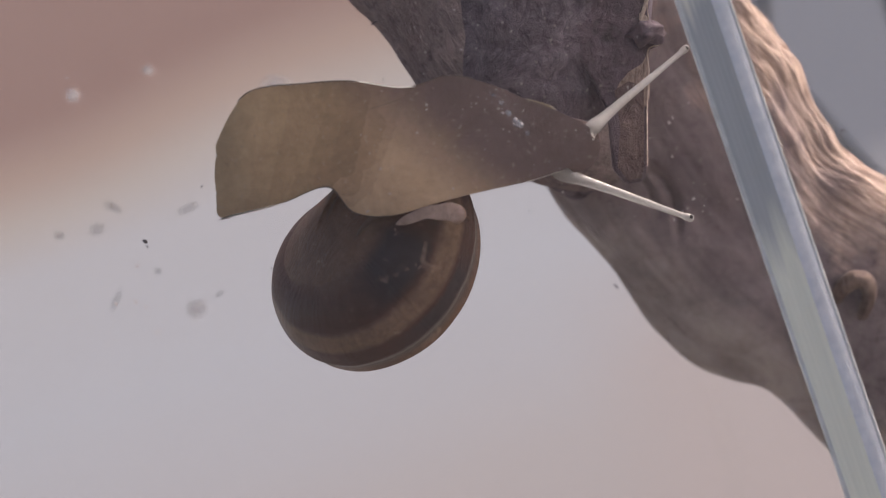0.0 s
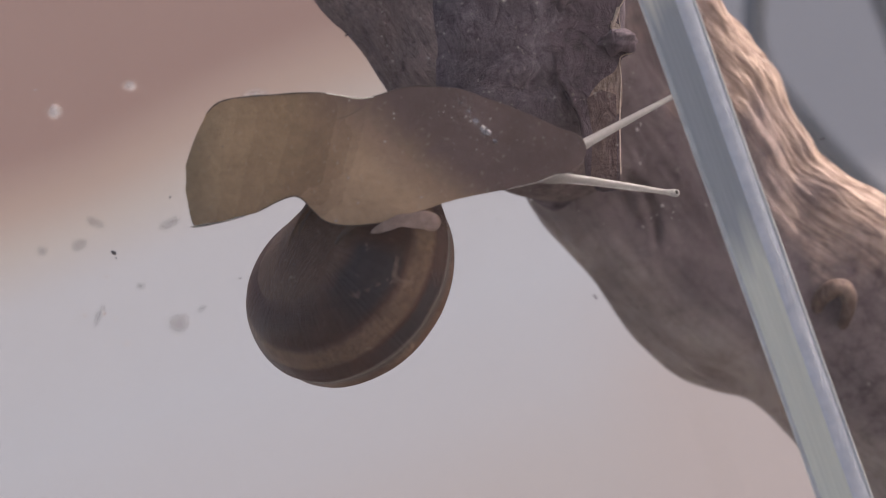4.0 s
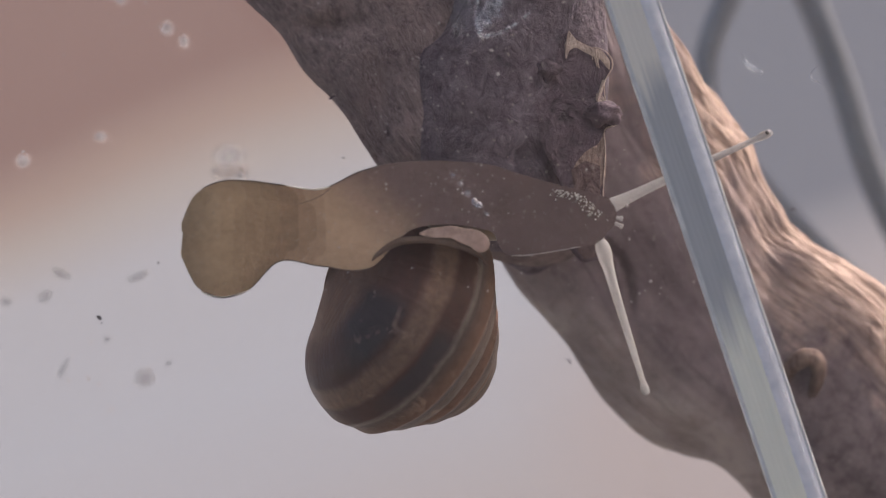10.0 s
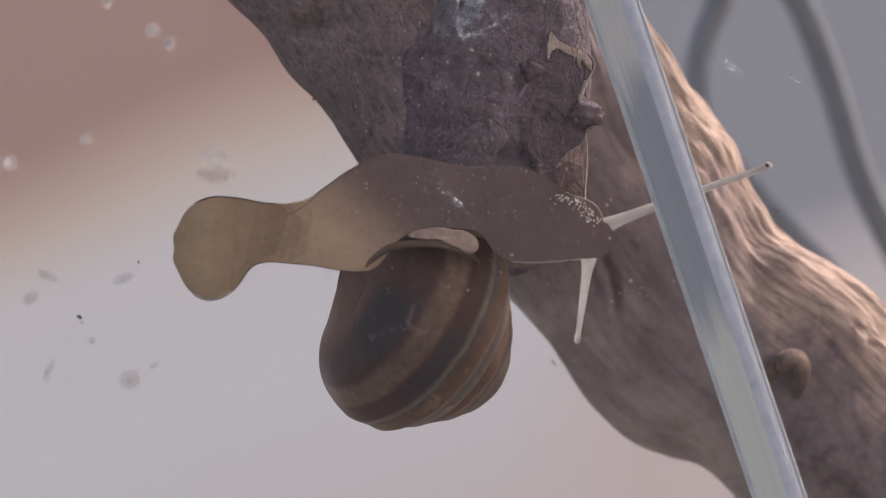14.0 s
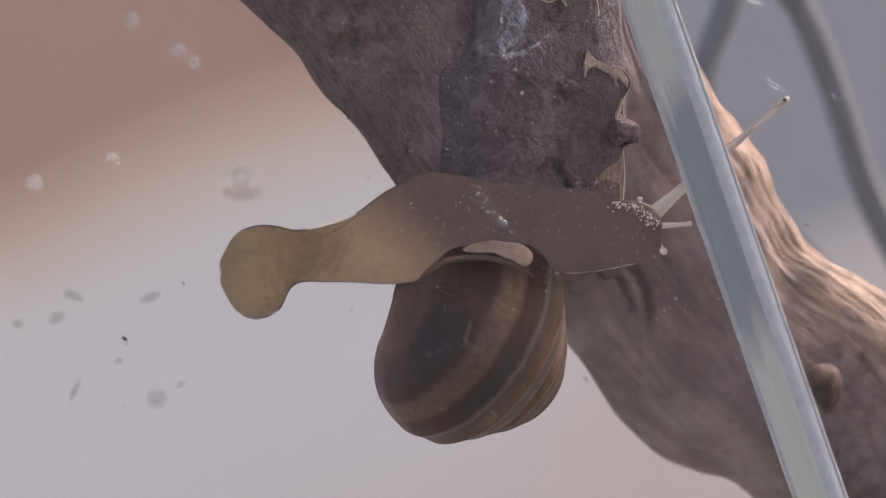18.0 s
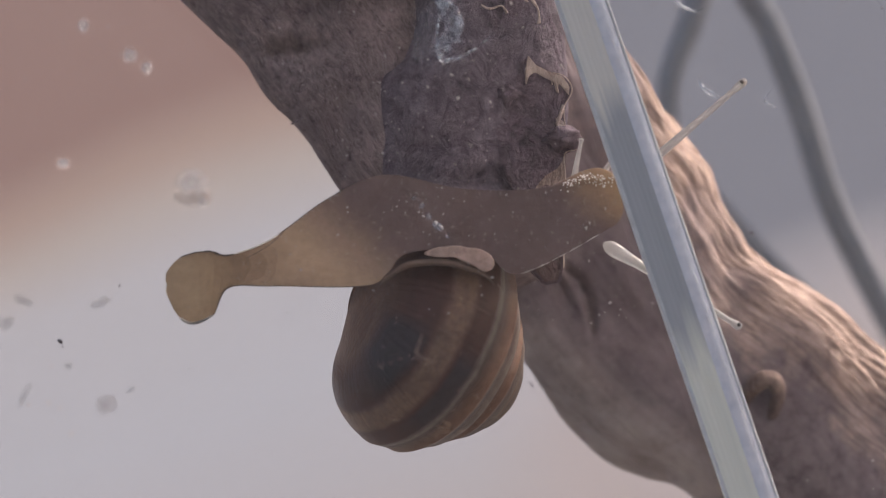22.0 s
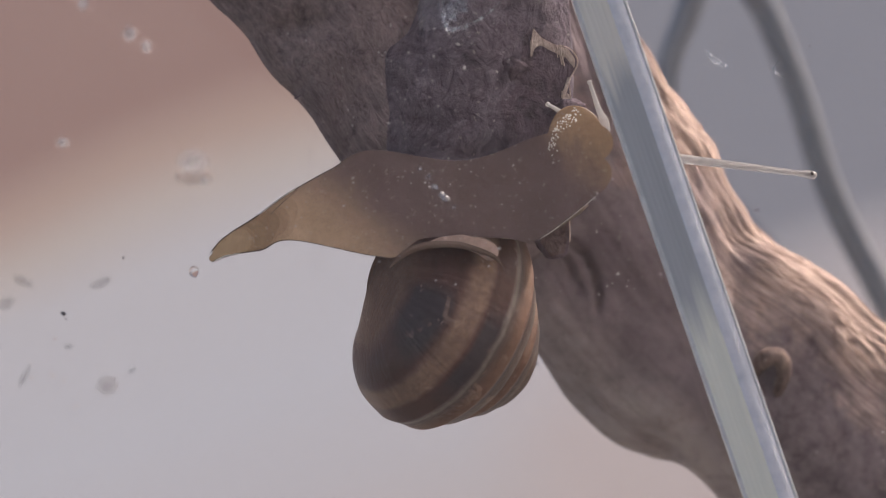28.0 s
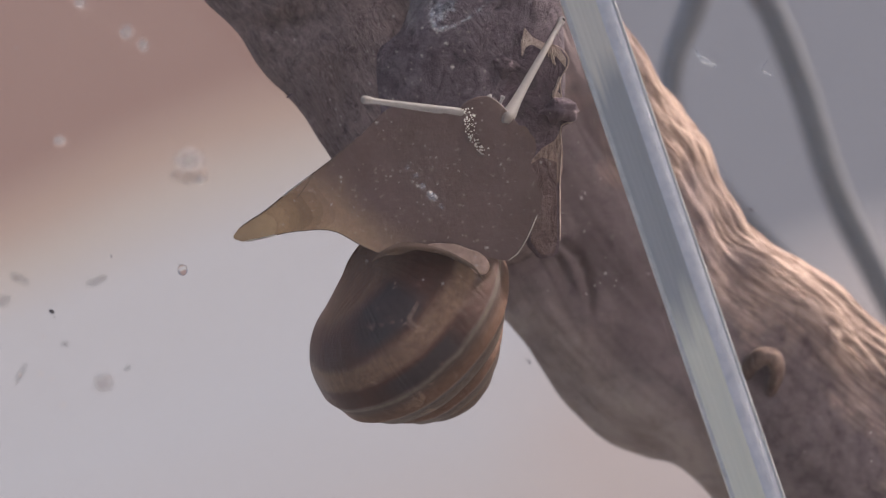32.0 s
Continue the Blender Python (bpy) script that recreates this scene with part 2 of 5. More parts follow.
GLASS = glass_material("clear glass", (0.97, 0.985, 0.98))
WOOD = wood_material("dark weathered driftwood", (0.098, 0.081, 0.099), (0.255, 0.210, 0.25), 0.8, False, fine=330)
WOOD_SIDE = wood_material("grey-brown driftwood", (0.168, 0.130, 0.132), (0.36, 0.284, 0.284), 0.6, fine=650)
WOOD_PALE = wood_material("pale stripped wood", (0.36, 0.25, 0.205), (0.78, 0.595, 0.495), 0.1, bark=(0.256, 0.205, 0.215), fine=800)
WOOD_BIT = wood_material("dark wood chip", (0.106, 0.081, 0.099), (0.232, 0.180, 0.212), 0.8, False, fine=320)
WOOD_FRESH = wood_material("torn pale wood", (0.50, 0.40, 0.34), (0.82, 0.70, 0.61), 0.4, False)
WOOD_FLAKE = wood_material("brown bark", (0.115, 0.078, 0.080), (0.27, 0.195, 0.185), 0.6, False, fine=420)
WOOD_PEG = wood_material("worn brown knot", (0.17, 0.118, 0.1), (0.36, 0.26, 0.215), 0.4, False, fine=500)
WOOD_CHIP = wood_material("brown torn wood", (0.24, 0.175, 0.155), (0.50, 0.38, 0.33), 0.4, False)
SKIN_BACK = flesh_material("brown snail skin", (0.125, 0.096, 0.075), (0.19, 0.15, 0.115), (0.4, 0.32, 0.22), 0.3)
FEELER = feeler_material()
COLLAR = plain("pinkish mantle", (0.36, 0.25, 0.215), 0.5, 0.4, 420, 0.8, 0.0008)
# white that paints the highlights of the wet edges and beads
GLINT_WHITE = flesh_material("white painted glint", (0.82, 0.81, 0.79), (0.92, 0.91, 0.9), (0.95, 0.94, 0.92), 0.75, 0.15)
# dark colour that stands for the shading at the sole's edge
EDGE_SHADE = plain("dark edge shading", (0.06, 0.042, 0.035), 0.4)
FOLD = plain("brown wet fold", (0.13, 0.088, 0.058), 0.4)
EYE = plain("dark eye spot", (0.03, 0.025, 0.025), 0.3)
DUST = plain("pale dust", (0.42, 0.39, 0.38), 0.9)
GRIME = plain("grey grime", (0.2, 0.18, 0.17), 0.9)


def veil_material(name, color, most, scale=900):
    """Thin see-through veil for dirt, slime and the drops' painted brightness, patchy."""
    m, nt, b, _ = mat(name)
    v = coords(nt, (1, 1, 1))
    n = noise_out(nt, v, scale, 4)
    b.inputs["Base Color"].default_value = (*color, 1)
    b.inputs["Roughness"].default_value = 0.9
    # thinning out towards its border
    off = nt.nodes.new("ShaderNodeVectorMath")
    nt.links.new(coords(nt, (1, 0, 1), "Generated"), off.inputs[0])
    off.operation, off.inputs[1].default_value = "DISTANCE", (0.5, 0, 0.5)
    thick = ramp(nt, off.outputs["Value"], ((0.08, (1, 1, 1)), (0.30, (0.6, 0.6, 0.6)), (0.5, (0, 0, 0))))
    nt.links.new(blend(nt, "MULTIPLY", 1.0, thick, ramp(nt, n, ((0.3, (most * 0.4,) * 3), (0.7, (most,) * 3)))), b.inputs["Alpha"])
    return m


SMUDGE = veil_material("thin grey dirt", (0.24, 0.21, 0.2), 0.3)
# white that paints the brightness of blurred water drops
DROP_WHITE = veil_material("white veil for drop brightness", (0.88, 0.85, 0.83), 0.55, 150)
BROWN_VEIL = veil_material("thin brown dirt and drop shade", (0.3, 0.2, 0.16), 0.3)
CLOUD = veil_material("cloudy bluish slime", (0.60, 0.66, 0.72), 0.24, 900)
HOSE = plain("grey rubber", (0.31, 0.312, 0.325), 1.0, 0.1)


def shell_material():
    """Brown banded shell: the bands follow the coil, fine growth lines cross them."""
    m, nt, b, _ = mat("banded brown shell")
    tc = nt.nodes.new("ShaderNodeTexCoord")
    sep = nt.nodes.new("ShaderNodeSeparateXYZ")
    nt.links.new(tc.outputs["UV"], sep.inputs[0])
    v = coords(nt, (1, 1, 1))
    n1 = noise_out(nt, v, 260, 5)
    wob = nt.nodes.new("ShaderNodeMath")
    wob.operation = "MULTIPLY_ADD"
    nt.links.new(n1, wob.inputs[0])
    wob.inputs[1].default_value = 0.012
    nt.links.new(sep.outputs[1], wob.inputs[2])
    dk, md, lt, gr, bk, ol = (0.100, 0.047, 0.040), (0.190, 0.108, 0.074), (0.268, 0.170, 0.122), (0.205, 0.175, 0.160), (0.080, 0.056, 0.050), (0.122, 0.093, 0.078)
    # bands towards the apex are darker and greyer: shade put into their colour
    band = ramp(nt, wob.outputs[0], ((0.0, md), (0.285, md), (0.34, dk), (0.404, dk), (0.420, lt), (0.456, lt), (0.468, dk), (0.504, dk), (0.514, gr), (0.521, gr), (0.529, bk), (0.560, md),
                                     (0.585, md), (0.592, bk), (0.606, bk), (0.616, ol), (0.640, gr), (0.655, bk), (0.672, bk), (0.684, gr), (0.722, ol), (0.730, bk), (0.748, bk), (0.760, ol), (1.0, ol)))
    grow = nt.nodes.new("ShaderNodeTexWave")
    grow.wave_type, grow.bands_direction = "BANDS", "X"
    mp = nt.nodes.new("ShaderNodeMapping")
    nt.links.new(tc.outputs["UV"], mp.inputs[0])
    mp.inputs["Scale"].default_value = (22, 0.8, 1)
    nt.links.new(mp.outputs[0], grow.inputs[0])
    grow.inputs["Scale"].default_value, grow.inputs["Distortion"].default_value = 1.0, 14.0
    grow.inputs["Detail"].default_value = 5
    col = blend(nt, "MULTIPLY", 0.1, band, ramp(nt, grow.outputs[0], ((0.2, (0.6, 0.55, 0.53)), (0.7, (1, 1, 1)))))
    spot_u = nt.nodes.new("ShaderNodeMapRange")
    nt.links.new(sep.outputs[0], spot_u.inputs[0])
    spot_u.inputs[1].default_value, spot_u.inputs[2].default_value = 5.86, 6.13
    near = ramp(nt, spot_u.outputs[0], ((0.30, (0, 0, 0)), (0.52, (1, 1, 1)), (0.82, (1, 1, 1)), (0.93, (0, 0, 0))))
    on_band = ramp(nt, wob.outputs[0], ((0.29, (0, 0, 0)), (0.32, (1, 1, 1)), (0.39, (1, 1, 1)), (0.41, (0, 0, 0)), (0.468, (0, 0, 0)), (0.478, (1, 1, 1)), (0.505, (1, 1, 1)), (0.52, (0, 0, 0)), (0.58, (0, 0, 0)), (0.592, (1, 1, 1)), (0.61, (0, 0, 0))))
    col = blend(nt, "MIX", blend(nt, "MULTIPLY", 1.0, near, on_band), col, (0.056, 0.043, 0.052))
    scars = blend(nt, "MULTIPLY", 1.0, near, ramp(nt, noise_out(nt, v, 330, 3, 0.5, 0.8), ((0.60, (0, 0, 0)), (0.70, (0.45, 0.45, 0.45)))))
    col = blend(nt, "MIX", scars, col, (0.42, 0.30, 0.24))
    col = blend(nt, "MULTIPLY", 0.45, col, ramp(nt, noise_out(nt, v, 200, 7, 0.7), ((0.34, (0.5, 0.46, 0.45)), (0.5, (0.9, 0.88, 0.87)), (0.64, (1, 1, 1)))))
    fine = noise_out(nt, v, 1100, 4, 0.7)
    col = blend(nt, "MULTIPLY", 0.5, col, ramp(nt, fine, ((0.36, (0.5, 0.47, 0.47)), (0.58, (1, 1, 1)))))
    col = blend(nt, "MIX", ramp(nt, noise_out(nt, v, 800, 3, 0.6), ((0.66, (0, 0, 0)), (0.74, (0.35, 0.35, 0.35)))), col, (0.45, 0.35, 0.29))
    nt.links.new(col, b.inputs["Base Color"])
    b.inputs["Roughness"].default_value = 0.42
    b.inputs["Specular IOR Level"].default_value = 0.25
    b.inputs["Coat Weight"].default_value, b.inputs["Coat Roughness"].default_value = 0.14, 0.15
    bump(nt, b, blend(nt, "MIX", 0.1, noise_out(nt, v, 600, 7, 0.8), grow.outputs[0]), 0.85, 0.0006)
    return m


SHELL = shell_material()
MANTLE_DARK = flesh_material("brown mantle", (0.10, 0.069, 0.058), (0.20, 0.14, 0.115), (0.3, 0.22, 0.18), 0.2, 0.75)


def glow_wall_material():
    """The distance behind the tank, far out of focus and made to glow by itself: pale grey, a warm brown band above,
    washes of peach.
    """
    m, nt, b, out = mat("glowing distance")
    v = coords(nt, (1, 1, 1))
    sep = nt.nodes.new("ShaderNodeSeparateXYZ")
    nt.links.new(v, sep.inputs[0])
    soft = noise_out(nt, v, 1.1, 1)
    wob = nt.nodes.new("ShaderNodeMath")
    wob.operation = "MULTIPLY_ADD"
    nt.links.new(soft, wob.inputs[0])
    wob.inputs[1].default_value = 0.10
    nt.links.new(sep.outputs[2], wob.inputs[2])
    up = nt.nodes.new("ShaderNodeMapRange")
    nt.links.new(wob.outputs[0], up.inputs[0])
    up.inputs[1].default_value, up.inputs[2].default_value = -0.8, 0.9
    # the peach just under the brown band paints soft bounced light
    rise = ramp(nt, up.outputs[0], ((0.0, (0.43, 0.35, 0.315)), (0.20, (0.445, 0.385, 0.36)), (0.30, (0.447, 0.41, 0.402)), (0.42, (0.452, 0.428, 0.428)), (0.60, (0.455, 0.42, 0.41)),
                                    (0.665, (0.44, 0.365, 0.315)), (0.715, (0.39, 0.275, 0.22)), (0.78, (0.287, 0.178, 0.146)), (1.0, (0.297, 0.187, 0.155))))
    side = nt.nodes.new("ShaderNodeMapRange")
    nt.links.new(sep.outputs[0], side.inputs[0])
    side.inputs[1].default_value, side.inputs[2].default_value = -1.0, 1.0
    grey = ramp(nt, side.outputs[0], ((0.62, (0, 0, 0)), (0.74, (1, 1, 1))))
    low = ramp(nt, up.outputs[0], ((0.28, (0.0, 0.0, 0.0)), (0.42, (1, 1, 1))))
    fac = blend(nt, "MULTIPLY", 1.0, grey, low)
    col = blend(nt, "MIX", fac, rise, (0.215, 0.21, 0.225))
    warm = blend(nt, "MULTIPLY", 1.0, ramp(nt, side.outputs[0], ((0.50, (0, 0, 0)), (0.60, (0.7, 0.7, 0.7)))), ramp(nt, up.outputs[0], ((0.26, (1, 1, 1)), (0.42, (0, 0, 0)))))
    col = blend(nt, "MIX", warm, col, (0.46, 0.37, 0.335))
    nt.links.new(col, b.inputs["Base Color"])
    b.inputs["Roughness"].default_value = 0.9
    # emits its own colour to look brightly lit, though it is no lamp
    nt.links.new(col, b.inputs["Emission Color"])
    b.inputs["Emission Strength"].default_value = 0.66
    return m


GLOW_WALL = glow_wall_material()
BLOCKER_GREY = plain("plain grey blocker", (0.22, 0.215, 0.22), 0.9, 0.1, 40)
TABLE = plain("brown table top", (0.20, 0.165, 0.14), 0.7, 0.2, 60)


def strip_material():
    """Frosted plastic with faint long lines, its reflections painted by height: milky above, a duller bluish stretch,
    greener below.
    """
    m, nt, b, _ = mat("frosted ribbed plastic")
    v = coords(nt, (1, 1, 0.02))
    n = noise_out(nt, v, 700, 4)
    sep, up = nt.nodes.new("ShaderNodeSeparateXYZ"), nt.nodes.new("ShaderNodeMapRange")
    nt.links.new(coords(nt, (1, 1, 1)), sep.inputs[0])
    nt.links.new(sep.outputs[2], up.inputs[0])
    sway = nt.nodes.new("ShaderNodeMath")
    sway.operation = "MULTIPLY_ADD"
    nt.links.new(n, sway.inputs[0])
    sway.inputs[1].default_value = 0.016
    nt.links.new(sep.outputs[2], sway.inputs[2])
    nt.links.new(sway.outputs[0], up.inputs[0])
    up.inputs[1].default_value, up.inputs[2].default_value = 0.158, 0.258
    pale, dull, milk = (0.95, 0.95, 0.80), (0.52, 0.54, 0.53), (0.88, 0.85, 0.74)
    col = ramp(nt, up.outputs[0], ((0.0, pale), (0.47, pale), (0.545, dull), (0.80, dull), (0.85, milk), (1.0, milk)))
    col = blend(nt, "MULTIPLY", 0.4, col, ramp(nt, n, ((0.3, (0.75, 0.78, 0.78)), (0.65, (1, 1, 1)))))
    nt.links.new(col, b.inputs["Base Color"])
    b.inputs["Roughness"].default_value = 0.7
    b.inputs["Specular IOR Level"].default_value = 0.12
    bump(nt, b, n, 0.04, 0.0002)
    return m


STRIP = strip_material()
WET = glass_material("wet slime", (0.95, 0.95, 0.93), 0.08, 1.38)
# the sky's highlight on the rounded side, put into the base colour
STRIP_SHEEN = plain("plastic with painted sky sheen", (0.92, 0.95, 0.97), 0.45, 0.1, 700, 0.1, 0.0002)
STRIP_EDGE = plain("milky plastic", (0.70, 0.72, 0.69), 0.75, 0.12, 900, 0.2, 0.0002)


# ---- builders ----
def lie_flat(a, y, b, turn=0):
    """A pose in millimetres, turned in the plane of the panes."""
    return Matrix.Translation(Vector((a, y, b)) * MM) @ pose(0, 0, 0, 0, turn, 0)


def mesh_of(name, bm, material, smooth=True):
    bmesh.ops.recalc_face_normals(bm, faces=bm.faces)
    me = bpy.data.meshes.new(name)
    bm.to_mesh(me)
    bm.free()
    for p in me.polygons:
        p.use_smooth = smooth
    me.materials.append(material)
    return me


def part(name, bm, material, parent, label="", smooth=True, m=None):
    """One mesh under a thing or under a part."""
    ob = new(name, mesh_of(name, bm, material, smooth))
    ob.parent = parent
    if m is not None:
        ob.matrix_basis = m
    return tagged(ob, label)


def thing(name, m, label, category, group="", kind=""):
    ob = new(name)
    ob.empty_display_size = 0.01
    ob.matrix_basis = m
    return tagged(ob, label, category, group, kind)


def smooth_loop(points, n):
    """A closed smooth curve of n points through the given ones."""
    k, out = len(points), []
    for i in range(n):
        f = i * k / n
        j, u = int(f), f - int(f)
        p = [Vector(points[(j + d) % k]) for d in (-1, 0, 1, 2)]
        out.append(0.5 * (2 * p[1] + (p[2] - p[0]) * u + (2 * p[0] - 5 * p[1] + 4 * p[2] - p[3]) * u * u + (3 * p[1] - p[0] - 3 * p[2] + p[3]) * u ** 3))
    return out


def pillow(points, thick, flat=0.12, n=72, centre=None, sag=0.0):
    """A soft flat-soled body: outline in millimetres (across, up), its sole towards -y, its back domed by thick."""
    loop = smooth_loop(points, n)
    c = Vector(centre) if centre else sum(loop, Vector((0, 0))) / n
    bm, rings = bmesh.new(), []
    prof = [(0.0, -1.0), (0.35, -1.0), (0.7, -1.0), (0.9, -0.95), (0.975, -0.7), (1.0, 0.0)]
    prof += [(0.97, 0.25), (0.88, 0.5), (0.72, 0.72), (0.5, 0.88), (0.25, 0.97), (0.0, 1.0)]
    for s, d in prof[1:-1]:
        depth = d * flat if d < 0 else d * thick
        rings.append([bm.verts.new(Vector((c.x + (p.x - c.x) * s, depth - sag * (p.x - c.x) * s, c.y + (p.y - c.y) * s)) * MM) for p in loop])
    a, z = bm.verts.new(Vector((c.x, -flat, c.y)) * MM), bm.verts.new(Vector((c.x, thick, c.y)) * MM)
    for r, q in zip(rings, rings[1:]):
        for i in range(n):
            bm.faces.new((r[i], r[(i + 1) % n], q[(i + 1) % n], q[i]))
    for i in range(n):
        bm.faces.new((a, rings[0][(i + 1) % n], rings[0][i]))
        bm.faces.new((z, rings[-1][i], rings[-1][(i + 1) % n]))
    return bm


def spline(rows, n):
    """n rows along a smooth curve through rows of numbers."""
    rows, out = [np.array(r, float) for r in rows], []
    for i in range(n):
        f = i * (len(rows) - 1) / (n - 1)
        j = min(int(f), len(rows) - 2)
        u = f - j
        p = [rows[max(j - 1, 0)], rows[j], rows[j + 1], rows[min(j + 2, len(rows) - 1)]]
        out.append(0.5 * (2 * p[1] + (p[2] - p[0]) * u + (2 * p[0] - 5 * p[1] + 4 * p[2] - p[3]) * u * u + (3 * p[1] - p[0] - 3 * p[2] + p[3]) * u ** 3))
    return out


def limb(rows, rings, around, rough, seed, twist=0.0, grooves=0.0, dents=()):
    """A tapered limb swept along rows of (across, deep, up, radius, depth radius) in millimetres, with knots and long grain ridges,
    wavy weathered grooves of a share of the radius, and hollows (across, up, half width, half height, depth) worn into its face."""
    rows = spline(rows, rings)
    bm, made = bmesh.new(), []
    uv, run = bm.loops.layers.uv.new("sweep"), 0.0
    length = []
    for k, r in enumerate(rows):
        p = Vector(r[:3])
        run += (p - Vector(rows[max(k - 1, 0)][:3])).length * MM
        length.append(run)
        d = (Vector(rows[min(k + 1, rings - 1)][:3]) - Vector(rows[max(k - 1, 0)][:3])).normalized()
        side = d.cross(Vector((0, 1, 0))).normalized()
        deep = side.cross(d).normalized()
        ring = []
        for i in range(around):
            an = 2 * math.pi * i / around + math.pi / 2
            cs, sn = math.cos(an), math.sin(an)
            q = Vector((cs * 2.2, sn * 2.2, k * 0.035 + seed))
            big = noise.noise(q * 0.55) * 0.22 + noise.noise(q * 1.3) * 0.10
            q2 = Vector((cs * 7 + twist * k * 0.02, sn * 7, k * 0.018 + seed))
            ridge = (abs(noise.noise(q2)) - 0.25) * 0.10 + noise.noise(q2 * 2.7) * 0.03
            if grooves:
                ridge *= min(0.6, max(0.3, 1.2 * cs))
            s = 1 + rough * (big + ridge)
            if grooves:
                q3 = Vector((cs * 1.5, sn * 1.5, k * 0.030 + seed))
                sway = 9.0 * noise.noise(q3) + 1.6 * noise.noise(q3 * 3.1)
                line = 1 - abs(math.sin(an * 23 + sway))
                s -= grooves * min(1.0, max(0.15, 2.2 * cs - 0.3)) * line ** 2.5 * max(0.0, 0.55 + 1.1 * noise.noise(q3 * 1.7 + Vector((5, 0, 0))))
            at = p + side * cs * r[3] * s + deep * sn * r[4] * s
            if at.y < p.y:
                for da, db, ra, rb, depth in dents:
                    at.y += depth * math.exp(-((at.x - da) / ra) ** 2 - ((at.z - db) / rb) ** 2)
            ring.append(bm.verts.new(at * MM))
        made.append(ring)
    for k, (a, b) in enumerate(zip(made, made[1:])):
        for i in range(around):
            face = bm.faces.new((a[i], a[(i + 1) % around], b[(i + 1) % around], b[i]))
            for loop, (f, g) in zip(face.loops, ((i, k), (i + 1, k), (i + 1, k + 1), (i, k + 1))):
                loop[uv].uv = (0.14 * f / around, length[g])
    bm.faces.new(made[0])
    bm.faces.new(made[-1])
    return bm


def plate(points, front, thick, bevel=0.25, hinge=None):
    """A thin flake from an outline (across, up) in millimetres."""
    bm = bmesh.new()
    vs = [bm.verts.new(Vector((a, front + ((a - hinge) * 0.12 if hinge else 0), b)) * MM) for a, b in points]
    face = bm.faces.new(vs)
    res = bmesh.ops.extrude_face_region(bm, geom=[face])
    for v in res["geom"]:
        if isinstance(v, bmesh.types.BMVert):
            v.co.y += thick * MM
    bmesh.ops.bevel(bm, geom=list(bm.edges), offset=bevel * MM, segments=2, affect="EDGES")
    return bm


def tube(rows, rings, around):
    """A round rod along rows of (across, deep, up, radius) in millimetres, with closed ends."""
    return limb([(*r, r[3]) for r in rows], rings, around, 0.0, 0)


def blob(rx, ry, rz, n=10, lumps=0.0, seed=0):
    bm = bmesh.new()
    bmesh.ops.create_uvsphere(bm, u_segments=2 * n, v_segments=n, radius=1)
    for v in bm.verts:
        s = 1 + lumps * noise.noise(v.co * 2 + Vector((seed, 0, 0)))
        v.co = Vector((v.co.x * rx, v.co.y * ry, v.co.z * rz)) * s * MM
    return bm


def box(x0, x1, y0, y1, z0, z1, bevel=0.0):
    bm = bmesh.new()
    bmesh.ops.create_cube(bm, size=1)
    for v in bm.verts:
        v.co = Vector(((x0 + x1) / 2 + v.co.x * (x1 - x0), (y0 + y1) / 2 + v.co.y * (y1 - y0), (z0 + z1) / 2 + v.co.z * (z1 - z0)))
    if bevel:
        bmesh.ops.bevel(bm, geom=list(bm.edges), offset=bevel, segments=3, affect="EDGES")
    return bm


def single(name, bm, material, m, label, category, group="", kind="", smooth=True):
    ob = new(name, mesh_of(name, bm, material, smooth))
    ob.matrix_basis = m
    return tagged(ob, label, category, group, kind)


# ---- the setting ----
single("table_top", box(-0.9, 0.9, -0.6, 0.4, -0.25, -0.22, 0.004), TABLE, pose(0, 0, 0), "plain brown table top under the glass tank", "table", kind="structure", smooth=False)
single("floor", box(-4, 4, -3, 2.5, -1.65, -1.6), TABLE, pose(0, 0, 0), "plain brown floor", "floor", kind="structure", smooth=False)
single("backdrop", box(-4, 4, 2.5, 2.55, -1.6, 4.0), GLOW_WALL, pose(0, 0, 0), "pale glowing wall with a warm brown band, out of focus", "wall", kind="structure", smooth=False)
# unseen wall, added behind the camera to dull the pane's reflections
single("reflection_blocker", box(-1.6, 1.6, -2.3, -2.2, -1.6, 1.1), BLOCKER_GREY, pose(0, 0, 0), "unseen grey wall added to darken the glass reflections", "wall", kind="structure", smooth=False)
pane = single("pane_front", box(-0.16, 0.16, 0.0, 0.004, -0.22, 0.16, 0.0005), GLASS, pose(0, 0, 0), "clear dusty glass front of the tank", "glass pane", kind="structure", smooth=False)
pane.visible_shadow = False
pane = single("pane_back", box(-0.16, 0.16, 0.078, 0.082, -0.22, 0.16, 0.0005), GLASS, pose(0, 0, 0), "clear spotted glass back of the tank", "glass pane", kind="structure", smooth=False)
pane.visible_shadow = False


